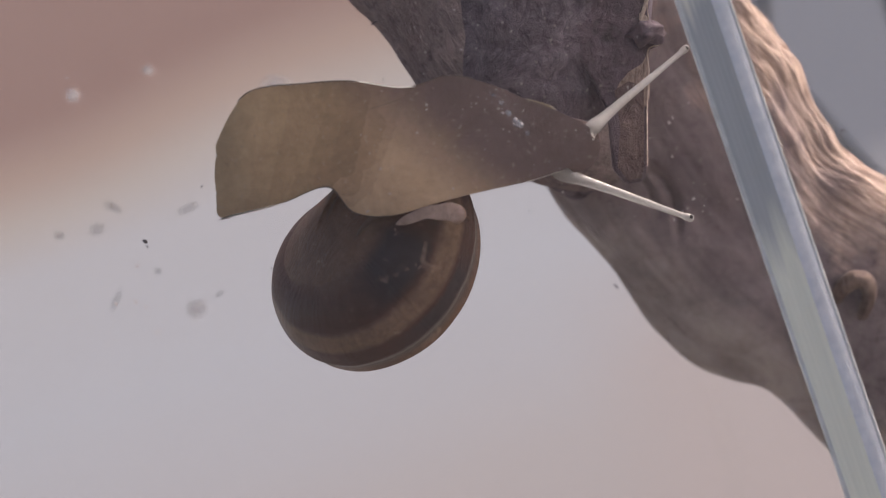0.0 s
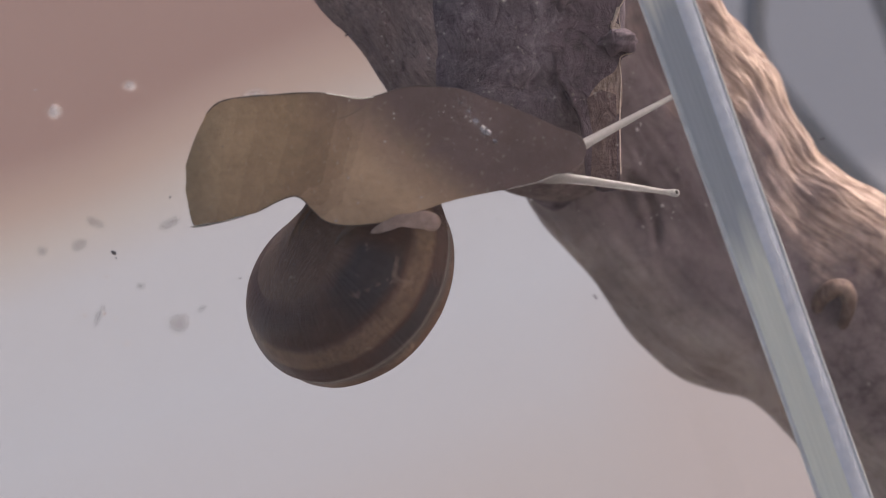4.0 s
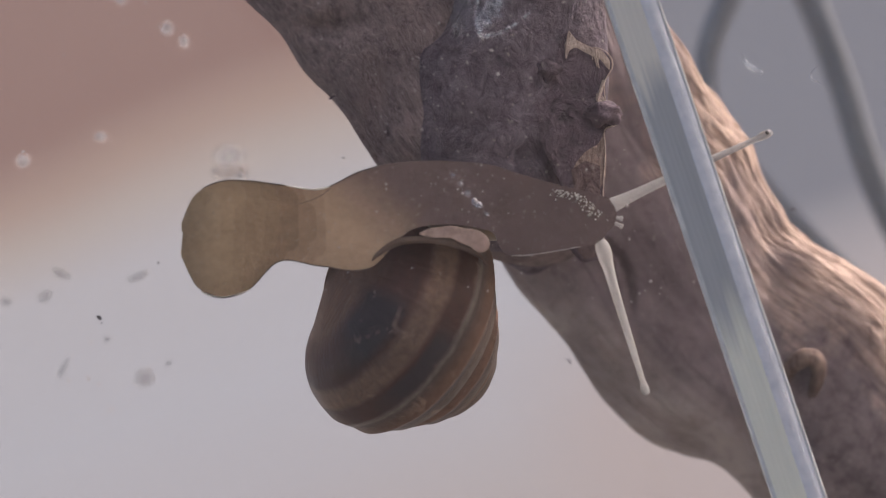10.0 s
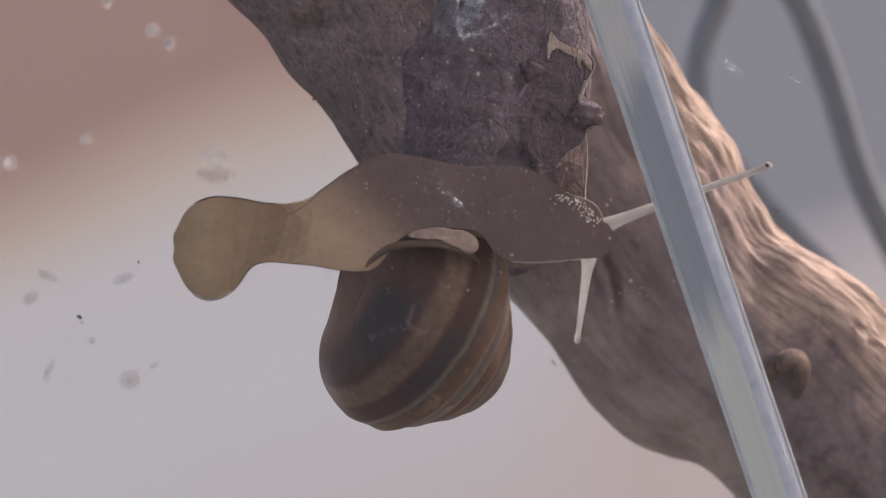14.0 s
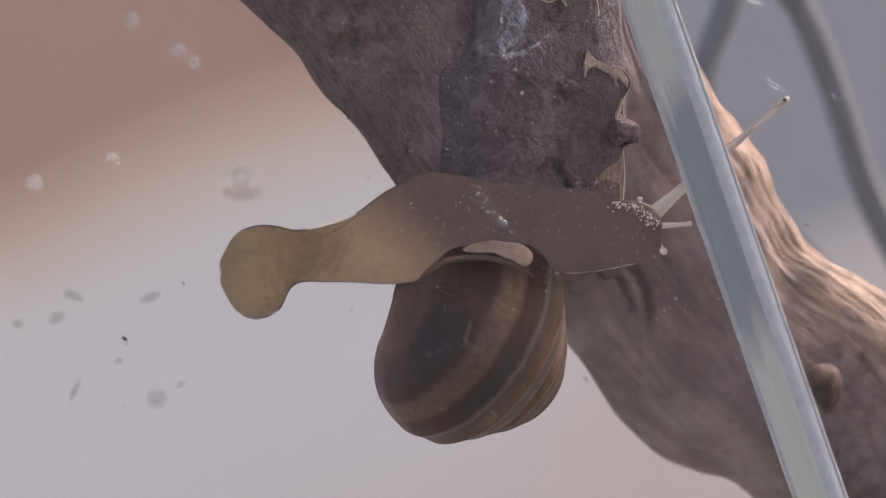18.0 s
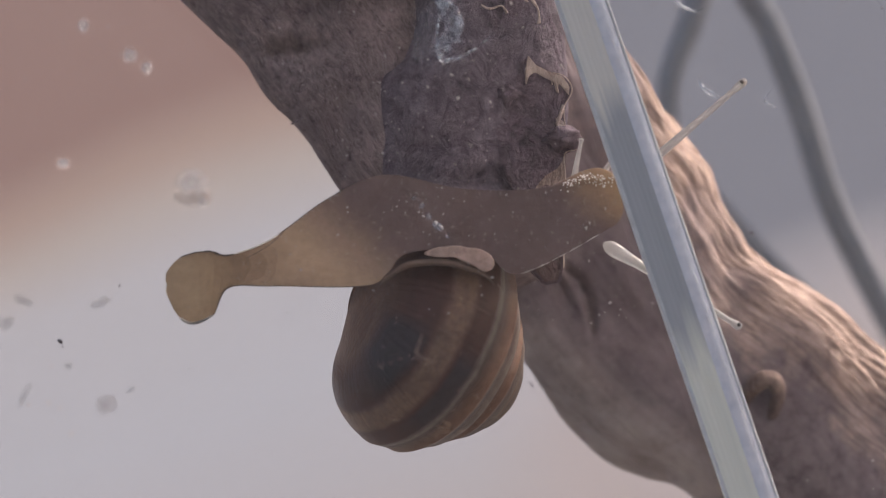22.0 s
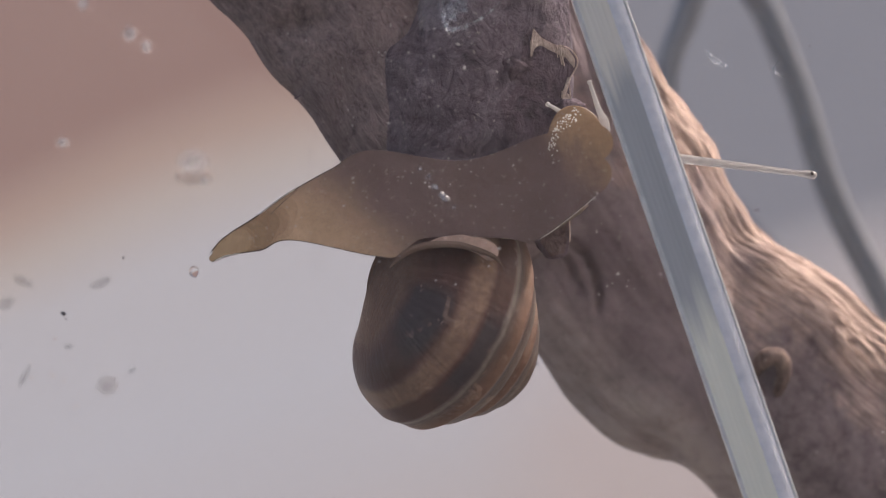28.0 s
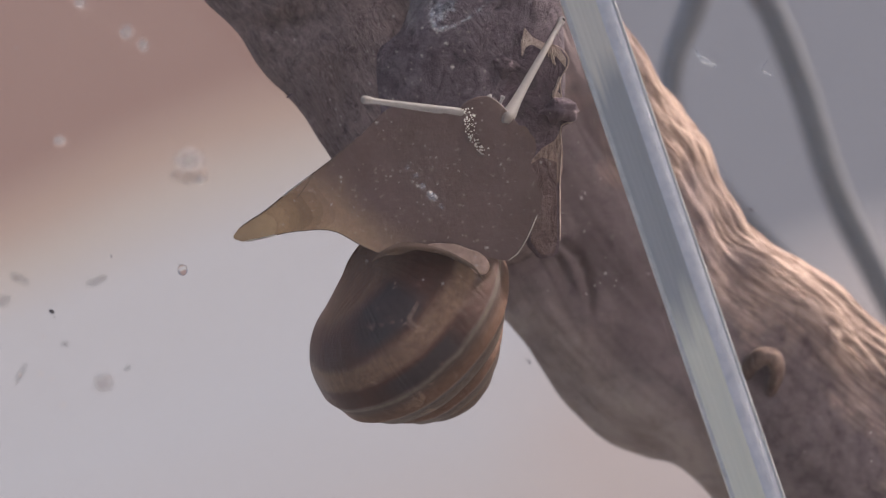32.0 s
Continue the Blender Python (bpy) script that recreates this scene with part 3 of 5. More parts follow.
# ---- the ribbed strip on the front pane ----
def sealing_strip():
    """A flattened half-round bar with long ribs and a lip on each side, upright against the pane's outer face."""
    strip = thing("sealing_strip", pose(0.0319, -0.0002, -0.22), "translucent ribbed plastic strip against the front glass", "plastic strip")

    def bar(x0, x1, high, base=None, wave=0.0, n=14):
        """A long bar with a gently domed outer face, on a flat base or on the core's own curve."""
        bm = bmesh.new()
        xs = [x0 + (x1 - x0) * i / n for i in range(n + 1)]
        prof = [(x, (-0.5 - 0.3 * (1 - (x / 3.1) ** 2) if base is None else base) - high * (1 - (2 * i / n - 1) ** 2)) for i, x in enumerate(xs)]
        prof = [(x0, -0.02)] + prof + [(x1, -0.02)]
        rows, m = [], len(prof)
        for k in range(77):
            z = 380 * k / 76
            w = wave * noise.noise(Vector((x0, z * 0.05, 0)))
            rows.append([bm.verts.new(Vector((x + w, y, z)) * MM) for x, y in prof])
        for r, q in zip(rows, rows[1:]):
            for i in range(m):
                j = (i + 1) % m
                bm.faces.new((r[i], r[j], q[j], q[i]))
        bm.faces.new(rows[0])
        bm.faces.new(rows[-1])
        return bm

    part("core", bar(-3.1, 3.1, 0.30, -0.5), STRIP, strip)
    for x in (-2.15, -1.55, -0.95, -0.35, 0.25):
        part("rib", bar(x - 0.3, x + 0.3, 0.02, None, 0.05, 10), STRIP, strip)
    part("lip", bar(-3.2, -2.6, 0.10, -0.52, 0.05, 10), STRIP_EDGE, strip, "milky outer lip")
    part("rounded_side", bar(0.85, 2.8, 0.20, None, 0.05, 16), STRIP_SHEEN, strip, "smooth rounded side with a bluish sky sheen painted on")
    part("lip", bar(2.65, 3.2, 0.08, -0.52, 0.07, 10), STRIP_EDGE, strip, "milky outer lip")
    return strip


sealing_strip()


# ---- the driftwood ----
driftwood = thing("driftwood", BASE, "gnarled weathered brown driftwood branch standing in the tank", "driftwood")
# a bent crack in the shaded side of the main limb, and a shorter one beside it
CRACKS = [(25.6, 0.4, 0.9, 0.9, 1.4), (27.0, -0.6, 0.9, 0.8, 1.6), (28.2, -2.2, 0.7, 1.1, 1.8), (29.2, -4.4, 0.7, 1.3, 1.8), (29.7, -6.8, 0.6, 1.4, 1.5), (29.8, -9.1, 0.6, 1.2, 1.0), (24.7, -1.5, 0.7, 1.0, 1.2), (25.6, -3.4, 0.6, 1.2, 1.2)]
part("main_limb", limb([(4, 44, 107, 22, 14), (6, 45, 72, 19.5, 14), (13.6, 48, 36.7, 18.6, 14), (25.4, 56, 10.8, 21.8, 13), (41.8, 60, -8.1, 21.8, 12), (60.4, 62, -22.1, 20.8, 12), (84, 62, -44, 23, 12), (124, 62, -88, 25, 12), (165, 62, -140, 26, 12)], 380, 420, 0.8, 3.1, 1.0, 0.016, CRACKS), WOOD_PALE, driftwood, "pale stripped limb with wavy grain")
part("side_limb", limb([(22, 56, 3, 5, 6), (10, 43, 9, 11, 10), (1.5, 37, 20, 14, 11), (-5.5, 38, 33.5, 15.8, 12), (-17.8, 39, 50.6, 17.7, 13), (-47, 41, 80, 18.6, 14)], 260, 180, 0.40, 7.7, 0.0, 0.012, ((-16, 32.4, 4.2, 1.5, 2.2), (-9, 21, 1.6, 5.0, 1.2))), WOOD_SIDE, driftwood, "grey-brown rough side limb")
part("front_stub", limb([(8, 30, 100, 15, 9), (8, 30, 60, 15, 10), (8, 30, 38, 15, 9.5), (9, 30, 22, 14, 9), (9, 32, 10, 12, 7), (12, 42, 4, 7, 4), (17, 54, -3, 3, 2)], 240, 200, 0.45, 12.3, 0.0, 0.006, ((-1.8, 38.0, 4.6, 7.0, 13.0), (20.5, 18.0, 2.6, 2.4, 2.0), (10.5, 13, 3.0, 1.6, 1.0), (2.5, 17.5, 3.4, 1.8, 0.9))), WOOD, driftwood, "dark broken stub with a ragged edge")
RIM = [(17.5, 30.6), (18.7, 29.5), (21.0, 28.2), (22.5, 27.8), (23.5, 26.7), (23.7, 25.6), (23.2, 24.5), (22.6, 23.4), (22.6, 21.6), (23.0, 20.2), (24.2, 19.2), (24.6, 18.2), (24.2, 17.4), (22.6, 16.6), (22.7, 13.8), (22.6, 11.9), (22.4, 8.0), (22.4, 0.6), (22.0, -1.5), (19.5, -1.9)]
part("bark_flake", plate(RIM + [(17.7, 0.2), (17, 8), (14, 14), (12, 22), (13, 29)], 22.2, 2.4, 0.3, 14), WOOD_BIT, driftwood, "torn flake of bark with a pale ragged rim", smooth=False)
part("knot", limb([(54.6, 51, -21.4, 0.7, 0.8), (55.2, 48.4, -18.8, 1.2, 1.4), (56.6, 47.2, -17.2, 1.45, 1.6), (58.2, 47, -17.1, 1.4, 1.6), (59.0, 47, -18.4, 1.2, 1.5), (59.1, 47.8, -20.6, 0.95, 1.3), (58.6, 49.5, -23.0, 0.75, 1.1), (57.4, 52, -25.6, 0.4, 0.6)], 70, 28, 0.9, 5.5), WOOD_PEG, driftwood, "small pale curled peg of a knot")

part("bark_chip", plate([(22.2, 11.8), (22.2, 0.6), (21.8, -1.3), (19.6, -1.7), (18.0, 0.4), (18.4, 6), (17.6, 11.2), (19.8, 12.6)], 22.05, 0.8, 0.25, 14), WOOD_FLAKE, driftwood, "paler brown chip of bark", smooth=False)

# ---- the snail ----
snail = thing("snail", BASE, "brown banded garden snail creeping along the inside of the glass", "snail")
# light shining through the body, and its loss over the wood, as skin colours
BACKLIT_SKIN, OVER_WOOD_SKIN, GLOW_SKIN = (0.465, 0.325, 0.222), (0.142, 0.098, 0.096), (0.36, 0.236, 0.144)
SOLE = sole_material("olive snail sole", BACKLIT_SKIN, OVER_WOOD_SKIN, GLOW_SKIN)
# the tail's light from behind is painted as paler tones towards its tip
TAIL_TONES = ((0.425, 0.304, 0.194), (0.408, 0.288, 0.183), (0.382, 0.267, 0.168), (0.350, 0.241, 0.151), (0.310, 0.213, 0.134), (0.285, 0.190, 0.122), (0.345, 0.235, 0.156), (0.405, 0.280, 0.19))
SKINS = [sole_material("olive tail of the sole", c, OVER_WOOD_SKIN, GLOW_SKIN) for c in TAIL_TONES] + [SOLE]


def shell_mesh():
    """Coiled shell: a tube that widens along a spiral round the local z axis, apex up."""
    bm = bmesh.new()
    uv = bm.loops.layers.uv.new("band")
    turns, per, around = 6.27, 60, 108
    n, last = round(turns * per), round(6.2 * per)
    rings, info = [], []
    for k in range(n + 1):
        th = -2 * math.pi * k / per
        size = 11.665 * 1.417 ** ((k - last) / per)
        c = Vector((math.cos(th) * size * 0.491, math.sin(th) * size * 0.491, -1.706 * 11.665 * (size / 11.665) ** 1.474))
        out = Vector((math.cos(th), math.sin(th), 0))
        ring = []
        for i in range(around):
            an = 2 * math.pi * i / around
            s = size * (1 + 0.012 * noise.noise(Vector((k * 0.35, math.cos(an) * 2, math.sin(an) * 2))))
            # low spiral cords on the side towards the apex
            s *= 1 + 0.023 * (1 - 2 * abs(math.sin(an * 7.5))) * min(1.0, 2 * max(0.0, math.sin(min(an + 0.25, math.pi))))
            ring.append(bm.verts.new((c + out * math.cos(an) * s + Vector((0, 0, 1)) * math.sin(an) * s * 0.953) * MM))
        rings.append(ring)
    for k in range(n):
        for i in range(around):
            j = (i + 1) % around
            f = bm.faces.new((rings[k][i], rings[k][j], rings[k + 1][j], rings[k + 1][i]))
            for loop, (kk, ii) in zip(f.loops, ((k, i), (k, i + 1), (k + 1, i + 1), (k + 1, i))):
                v = (ii / around + 0.5) % 1.0 if not (ii == i + 1 and (ii / around + 0.5) % 1.0 == 0) else 1.0
                loop[uv].uv = (kk / per, v)
    bm.faces.new(rings[0])
    # the mouth: a rounded lip and an inner wall
    inner = [bm.verts.new(v.co.lerp(sum((w.co for w in rings[-1]), Vector()) / around, 0.14)) for v in rings[-1]]
    for i in range(around):
        bm.faces.new((rings[-1][i], rings[-1][(i + 1) % around], inner[(i + 1) % around], inner[i]))
    bm.faces.new(inner)
    # the closed navel: the last whorl's hollow side is filled
    ends = [v.co.copy() for ring in rings[n - per:] for v in ring[::4]]
    c = sum(ends, Vector()) / len(ends)
    fill = [bm.verts.new(c + (v - c) * 0.985) for v in ends]
    hull = bmesh.ops.convex_hull(bm, input=fill)
    bmesh.ops.delete(bm, geom=list({v for v in hull["geom_interior"] + hull["geom_unused"] if isinstance(v, bmesh.types.BMVert)}), context="VERTS")
    for f in bm.faces:
        if all(loop[uv].uv.length == 0 for loop in f.loops):
            for loop in f.loops:
                loop[uv].uv = (5.5 + loop.vert.co.x * 20, 0.20)
    for v in bm.verts:
        v.co.z += 14 * MM
    return bm


shell = part("shell", shell_mesh(), SHELL, snail, "glossy dark brown shell with paler spiral bands")


def plug_mesh():
    """The soft body that fills the shell's mouth, bulging out of it."""
    bm, around, th, size = bmesh.new(), 40, -2 * math.pi * 6.27, 11.95
    c = Vector((math.cos(th) * size * 0.491, math.sin(th) * size * 0.491, 14 - 1.706 * 11.665 * (size / 11.665) ** 1.474))
    out, ahead = Vector((math.cos(th), math.sin(th), 0)), Vector((math.sin(th), -math.cos(th), 0))
    rings = []
    for s, push in ((0.97, -1.0), (0.96, 0.0), (0.85, 1.8), (0.6, 3.2), (0.3, 3.9)):
        rings.append([bm.verts.new((c + ahead * push + out * math.cos(2 * math.pi * i / around) * size * s + Vector((0, 0, 1)) * math.sin(2 * math.pi * i / around) * size * s * 0.953) * MM) for i in range(around)])
    for a, b in zip(rings, rings[1:]):
        for i in range(around):
            bm.faces.new((a[i], a[(i + 1) % around], b[(i + 1) % around], b[i]))
    bm.faces.new(rings[-1])
    return bm


part("mouth_flesh", plug_mesh(), MANTLE_DARK, shell, "brown flesh filling the shell's mouth")
MOUTH = 2 * math.pi * 6.2


def facing(a, y, b, apex, mouth):
    """A pose for the shell: its centre in millimetres, where its apex points, and roughly where its mouth points."""
    z = Vector(apex).normalized()
    x = (Vector(mouth) - z * Vector(mouth).dot(z)).normalized()
    m = Matrix((x, z.cross(x), z)).transposed().to_4x4()
    turn = Matrix.Rotation(MOUTH, 4, "Z")
    return Matrix.Translation(Vector((a, y, b)) * MM) @ m @ turn


body_core = part("body", pillow([(-6, 8.6), (-3, 9.4), (1, 9.5), (6, 8.8), (9, 7.6), (8, 6.2), (1, 5.8), (-5, 6.2)], 6), SKIN_BACK, snail, "brown back of the body", m=pose(0, 5.6 * MM, 0))

# unseen body mass, added and sized to block the sun on the shell
shading_trunk = part("shading_trunk", blob(11, 7.5, 3.8, 14, 0.12, 4), SKIN_BACK, snail, "hidden brown body mass that keeps the sun off the shell")

# the sole is a sheet of many round pieces that slide over one another as the snail creeps
STAGES = {}


def stage(t, rows):
    """The sole at a time: from the tail to the head, its upper and its lower edge (across, up, across, up) in millimetres."""
    STAGES[t] = [np.array(r, float) for r in rows]


stage(1, [(-34.1, 3.8, -34.4, -0.5), (-32.0, 7.9, -33.8, -5.4), (-29.1, 10.5, -31.5, -5.3), (-22.5, 11.2, -25.7, -3.9), (-16.8, 11.4, -20.0, -2.0), (-9.9, 10.5, -16.6, -5.2), (-4.5, 11.9, -11.9, -5.7), (0.5, 10.9, -4.7, -3.8), (4.7, 9.1, -0.4, -2.8), (9.4, 7.2, 5.4, -1.6), (12.9, 5.4, 9.7, -0.3)])
stage(6, [(-34.0, 1.8, -34.0, -1.1), (-32.6, 5.8, -33.0, -4.3), (-29.6, 9.8, -31.2, -5.2), (-23.4, 10.4, -25.7, -4.3), (-16.9, 10.2, -20.4, -1.9), (-12.6, 9.7, -15.5, -5.4), (-7.1, 10.9, -9.0, -5.4), (-1.0, 11.7, -3.2, -3.9), (4.0, 10.4, -0.3, -2.9), (9.0, 8.6, 8.3, -1.1), (16.6, 5.3, 16.2, 1.0)])
stage(7.7, [(-34.0, 1.9, -33.9, -0.3), (-33.4, 4.7, -33.4, -3.5), (-30.7, 8.6, -31.8, -5.5), (-25.7, 9.2, -27.1, -5.2), (-19.2, 9.0, -20.8, -2.5), (-14.3, 8.3, -15.2, -5.7), (-9.5, 9.8, -10.9, -5.9), (-4.8, 10.9, -5.5, -3.5), (0.9, 10.2, 0.2, -2.4), (9.5, 8.4, 8.8, -0.1), (15.3, 6.2, 14.9, 0.9)])
stage(8.5, [(-33.5, 2.7, -33.4, -1.4), (-32.3, 6.3, -31.8, -4.9), (-29.4, 8.8, -28.8, -6.1), (-25.1, 9.2, -24.9, -5.1), (-19.5, 8.9, -20.7, -2.0), (-15.3, 8.2, -13.7, -5.0), (-9.4, 9.8, -10.8, -5.2), (-3.7, 10.9, -7.2, -2.4), (2.1, 9.8, 1.4, -1.3), (10.0, 8.8, 8.6, -0.4), (17.9, 6.3, 17.2, 0.5)])
stage(10, [(-33.0, 3.5, -33.0, -1.2), (-31.4, 6.8, -31.1, -4.8), (-28.2, 8.5, -28.1, -6.1), (-24.4, 8.6, -24.5, -5.1), (-20.5, 8.1, -20.6, -1.6), (-15.4, 7.6, -15.4, -2.2), (-10.4, 9.8, -9.3, -2.4), (-4.6, 11.1, -3.5, 2.6), (4.7, 10.9, 5.5, 2.4), (10.5, 9.3, 8.7, -0.8), (20.6, 6.6, 19.1, 0.6)])
stage(13, [(-31.8, 2.2, -31.8, -1.8), (-30.1, 5.4, -30.0, -5.2), (-27.1, 6.8, -27.1, -6.5), (-23.5, 6.7, -24.0, -5.2), (-19.2, 6.0, -20.9, -2.0), (-14.9, 6.2, -14.9, -2.1), (-9.1, 10.0, -7.0, -2.8), (-4.0, 12.1, -1.9, 1.8), (6.0, 10.4, 6.0, 2.2), (13.2, 9.9, 10.3, -1.6), (22.2, 3.5, 21.4, -1.2)])
stage(17, [(-31.3, 1.6, -31.3, -2.0), (-29.5, 4.6, -29.5, -5.1), (-26.8, 5.8, -26.8, -6.3), (-24.1, 5.8, -23.9, -5.2), (-20.5, 5.3, -21.3, -1.9), (-14.7, 6.6, -16.3, -1.8), (-9.7, 10.0, -6.9, -2.1), (-4.6, 11.9, -1.9, 2.5), (5.4, 10.3, 7.5, 2.8), (14.8, 9.8, 12.4, -1.3), (23.3, 5.1, 23.2, -0.3)])
stage(20, [(-30.8, 0.6, -30.7, -2.5), (-29.3, 3.1, -29.1, -5.2), (-26.7, 4.2, -26.6, -6.1), (-24.4, 4.2, -24.2, -5.1), (-21.7, 3.7, -22.4, -2.1), (-16.7, 5.3, -16.7, -1.6), (-9.5, 9.8, -5.9, -1.2), (-3.8, 12.7, -0.9, 2.3), (6.3, 10.9, 7.7, 2.9), (15.6, 9.9, 12.4, 0.4), (22.9, 11.3, 22.1, 3.4)])
stage(22, [(-30.0, 0.2, -30.0, -3.0), (-28.8, 1.6, -28.7, -5.4), (-26.8, 2.4, -26.7, -6.4), (-24.6, 2.6, -24.2, -5.3), (-22.1, 2.2, -22.2, -2.0), (-17.0, 4.1, -16.3, -1.8), (-9.8, 9.2, -4.0, -1.6), (-2.6, 12.4, 0.3, 2.3), (7.6, 10.6, 9.7, 2.6), (17.1, 10.6, 14.8, -0.3), (25.8, 12.4, 26.9, 5.8)])
stage(24.5, [(-29.0, -1.6, -28.9, -2.3), (-28.5, -1.3, -28.3, -4.2), (-27.0, -0.7, -26.6, -6.0), (-25.2, -0.3, -24.1, -5.7), (-22.7, 0.2, -22.7, -2.5), (-17.7, 2.1, -16.2, -2.0), (-9.7, 9.6, -2.6, -1.6), (-4.0, 12.1, 1.0, 2.0), (7.6, 11.0, 10.4, 2.3), (17.7, 12.4, 15.5, 1.4), (25.0, 15.2, 26.4, 7.6)])
stage(27.5, [(-27.5, -3.8, -26.8, -4.5), (-27.3, -2.7, -26.1, -4.2), (-26.6, -1.5, -25.7, -3.0), (-25.2, -0.1, -24.5, -2.0), (-22.7, 1.7, -21.2, -1.1), (-17.6, 4.1, -15.5, 0.0), (-10.0, 9.7, -2.5, -1.8), (-4.6, 12.0, 1.9, 1.1), (7.8, 10.5, 12.1, 1.2), (18.0, 12.7, 16.1, 0.7), (26.1, 15.2, 27.1, 7.6)])
stage(28, [(-27.1, -2.9, -26.8, -3.1), (-26.1, -1.3, -25.3, -2.1), (-24.8, 0.4, -24.1, -1.5), (-23.0, 1.8, -22.2, -1.1), (-20.0, 3.7, -19.3, -0.6), (-16.0, 6.6, -15.1, 0.6), (-10.3, 9.8, -2.6, -1.7), (-5.0, 12.4, 1.8, 0.8), (7.0, 11.0, 11.8, 0.8), (16.9, 14.2, 17.0, 0.7), (24.2, 16.0, 25.6, 7.2)])
stage(28.5, [(-26.9, -2.0, -26.3, -2.3), (-25.3, -0.3, -24.8, -1.8), (-23.8, 1.2, -23.3, -1.2), (-22.0, 2.4, -21.3, -0.9), (-19.4, 4.1, -18.5, -0.2), (-15.7, 6.1, -14.7, 0.8), (-10.6, 10.0, -2.8, -1.5), (-5.3, 12.7, 1.7, 0.6), (6.2, 11.6, 11.5, 0.4), (15.8, 15.6, 17.8, 0.7), (22.2, 16.7, 24.0, 6.7)])
stage(29, [(-26.5, -0.9, -26.2, -1.3), (-25.7, 0.0, -25.0, -1.0), (-24.6, 1.1, -23.5, -0.7), (-22.8, 2.4, -21.3, -0.2), (-19.8, 4.0, -17.6, 0.5), (-16.1, 5.9, -13.2, 1.1), (-10.9, 10.1, -2.9, -1.4), (-5.7, 13.1, 1.6, 0.3), (5.4, 12.1, 11.2, -0.0), (14.7, 17.1, 18.7, 0.7), (20.3, 17.5, 22.5, 6.3)])
stage(30, [(-25.0, 0.0, -24.8, -0.4), (-24.2, 0.9, -23.5, -0.3), (-22.6, 2.3, -21.8, 0.0), (-20.4, 3.5, -19.3, 0.6), (-17.4, 5.2, -15.9, 1.2), (-14.4, 7.6, -11.5, 1.6), (-10.0, 10.8, -2.5, -1.2), (-5.5, 13.2, 1.2, 0.2), (4.2, 14.4, 9.4, 0.6), (12.0, 19.3, 15.8, -0.2), (19.5, 15.9, 20.9, 3.9)])
stage(32, [(-21.8, 1.4, -21.6, 0.3), (-20.8, 2.0, -20.1, 0.3), (-19.4, 3.0, -18.3, 0.6), (-17.5, 4.2, -16.0, 1.1), (-15.3, 6.0, -13.1, 1.6), (-12.3, 8.3, -8.6, 1.6), (-8.6, 11.1, -4.2, -0.6), (-4.9, 14.3, -0.5, -1.5), (-0.4, 18.0, 6.2, 0.1), (7.0, 16.9, 14.4, -2.1), (16.3, 15.4, 18.5, 4.5)])


def width_at(rows, u):
    """The two edges at a place u along the body, 0 at the tail and 10 at the head."""
    j = min(int(u), 9)
    f = u - j
    p = [rows[max(j - 1, 0)], rows[j], rows[j + 1], rows[min(j + 2, 10)]]
    q = 0.5 * (2 * p[1] + (p[2] - p[0]) * f + (2 * p[0] - 5 * p[1] + 4 * p[2] - p[3]) * f * f + (3 * p[1] - p[0] - 3 * p[2] + p[3]) * f ** 3)
    return Vector(q[:2]), Vector(q[2:])


def inner(rows, u, which, r):
    """The middle of a round piece of radius r that touches an edge from inside."""
    a, b = width_at(rows, max(u - 0.06, 0)), width_at(rows, min(u + 0.06, 10))
    here = width_at(rows, u)
    along, across = b[which] - a[which], here[1 - which] - here[which]
    n = Vector((-along.y, along.x))
    if n.length < 1e-6:
        n = across
    n = n.normalized() if n.dot(across) > 0 else -n.normalized()
    return here[which] + n * r


def settle(rows, u, w, r):
    """Where a round piece of radius r lies: u along the body, w across it, moved inwards where the body is too narrow."""
    for _ in range(60):
        top, low = width_at(rows, u)
        if (low - top).length >= 2 * r or u > 6:
            break
        u += 0.06
    if r < 0.5:
        mid, nxt = (top + low) / 2, sum(width_at(rows, u + 0.8), Vector((0, 0))) / 2
        return mid + (nxt - mid).normalized() * 0.6
    p, q = inner(rows, u, 0, r), inner(rows, u, 1, r)
    if (q - p).dot(low - top) < 0:
        p = q = (top + low) / 2
    p = p.lerp(q, w)
    first, last = (width_at(rows, k) for k in (0, 10))
    m0, m1, mid = (first[0] + first[1]) / 2, (last[0] + last[1]) / 2, (top + low) / 2
    edge = 4 * w * (1 - w)
    if u < 3:
        ahead = (sum(width_at(rows, min(u + 0.8, 10)), Vector((0, 0))) / 2 - mid).normalized()
        p += ahead * edge * max(0.0, r - (p - m0).dot(ahead))
    if u > 7:
        back = (sum(width_at(rows, u - 0.8), Vector((0, 0))) / 2 - mid).normalized()
        p += back * edge * max(0.0, r - (p - m1).dot(back))
    return p


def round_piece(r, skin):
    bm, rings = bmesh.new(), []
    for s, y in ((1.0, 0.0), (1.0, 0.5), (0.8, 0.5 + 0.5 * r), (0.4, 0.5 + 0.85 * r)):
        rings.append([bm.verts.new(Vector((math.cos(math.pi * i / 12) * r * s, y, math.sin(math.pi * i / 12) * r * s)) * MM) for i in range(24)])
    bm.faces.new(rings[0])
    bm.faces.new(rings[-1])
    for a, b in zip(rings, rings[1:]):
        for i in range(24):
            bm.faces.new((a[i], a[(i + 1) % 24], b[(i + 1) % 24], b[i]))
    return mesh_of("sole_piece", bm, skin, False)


PIECES, PIECE_MESH = [], {}


TONE_LINES = (-2.8, -2.2, -1.6, -1.0, -0.5, 0.0, 0.3, 0.6)


def neck(w):
    """Where the tail's lobe ends, by the share w across the body."""
    return 4.2 - 0.1 * w + 0.7 * w * (1 - w)


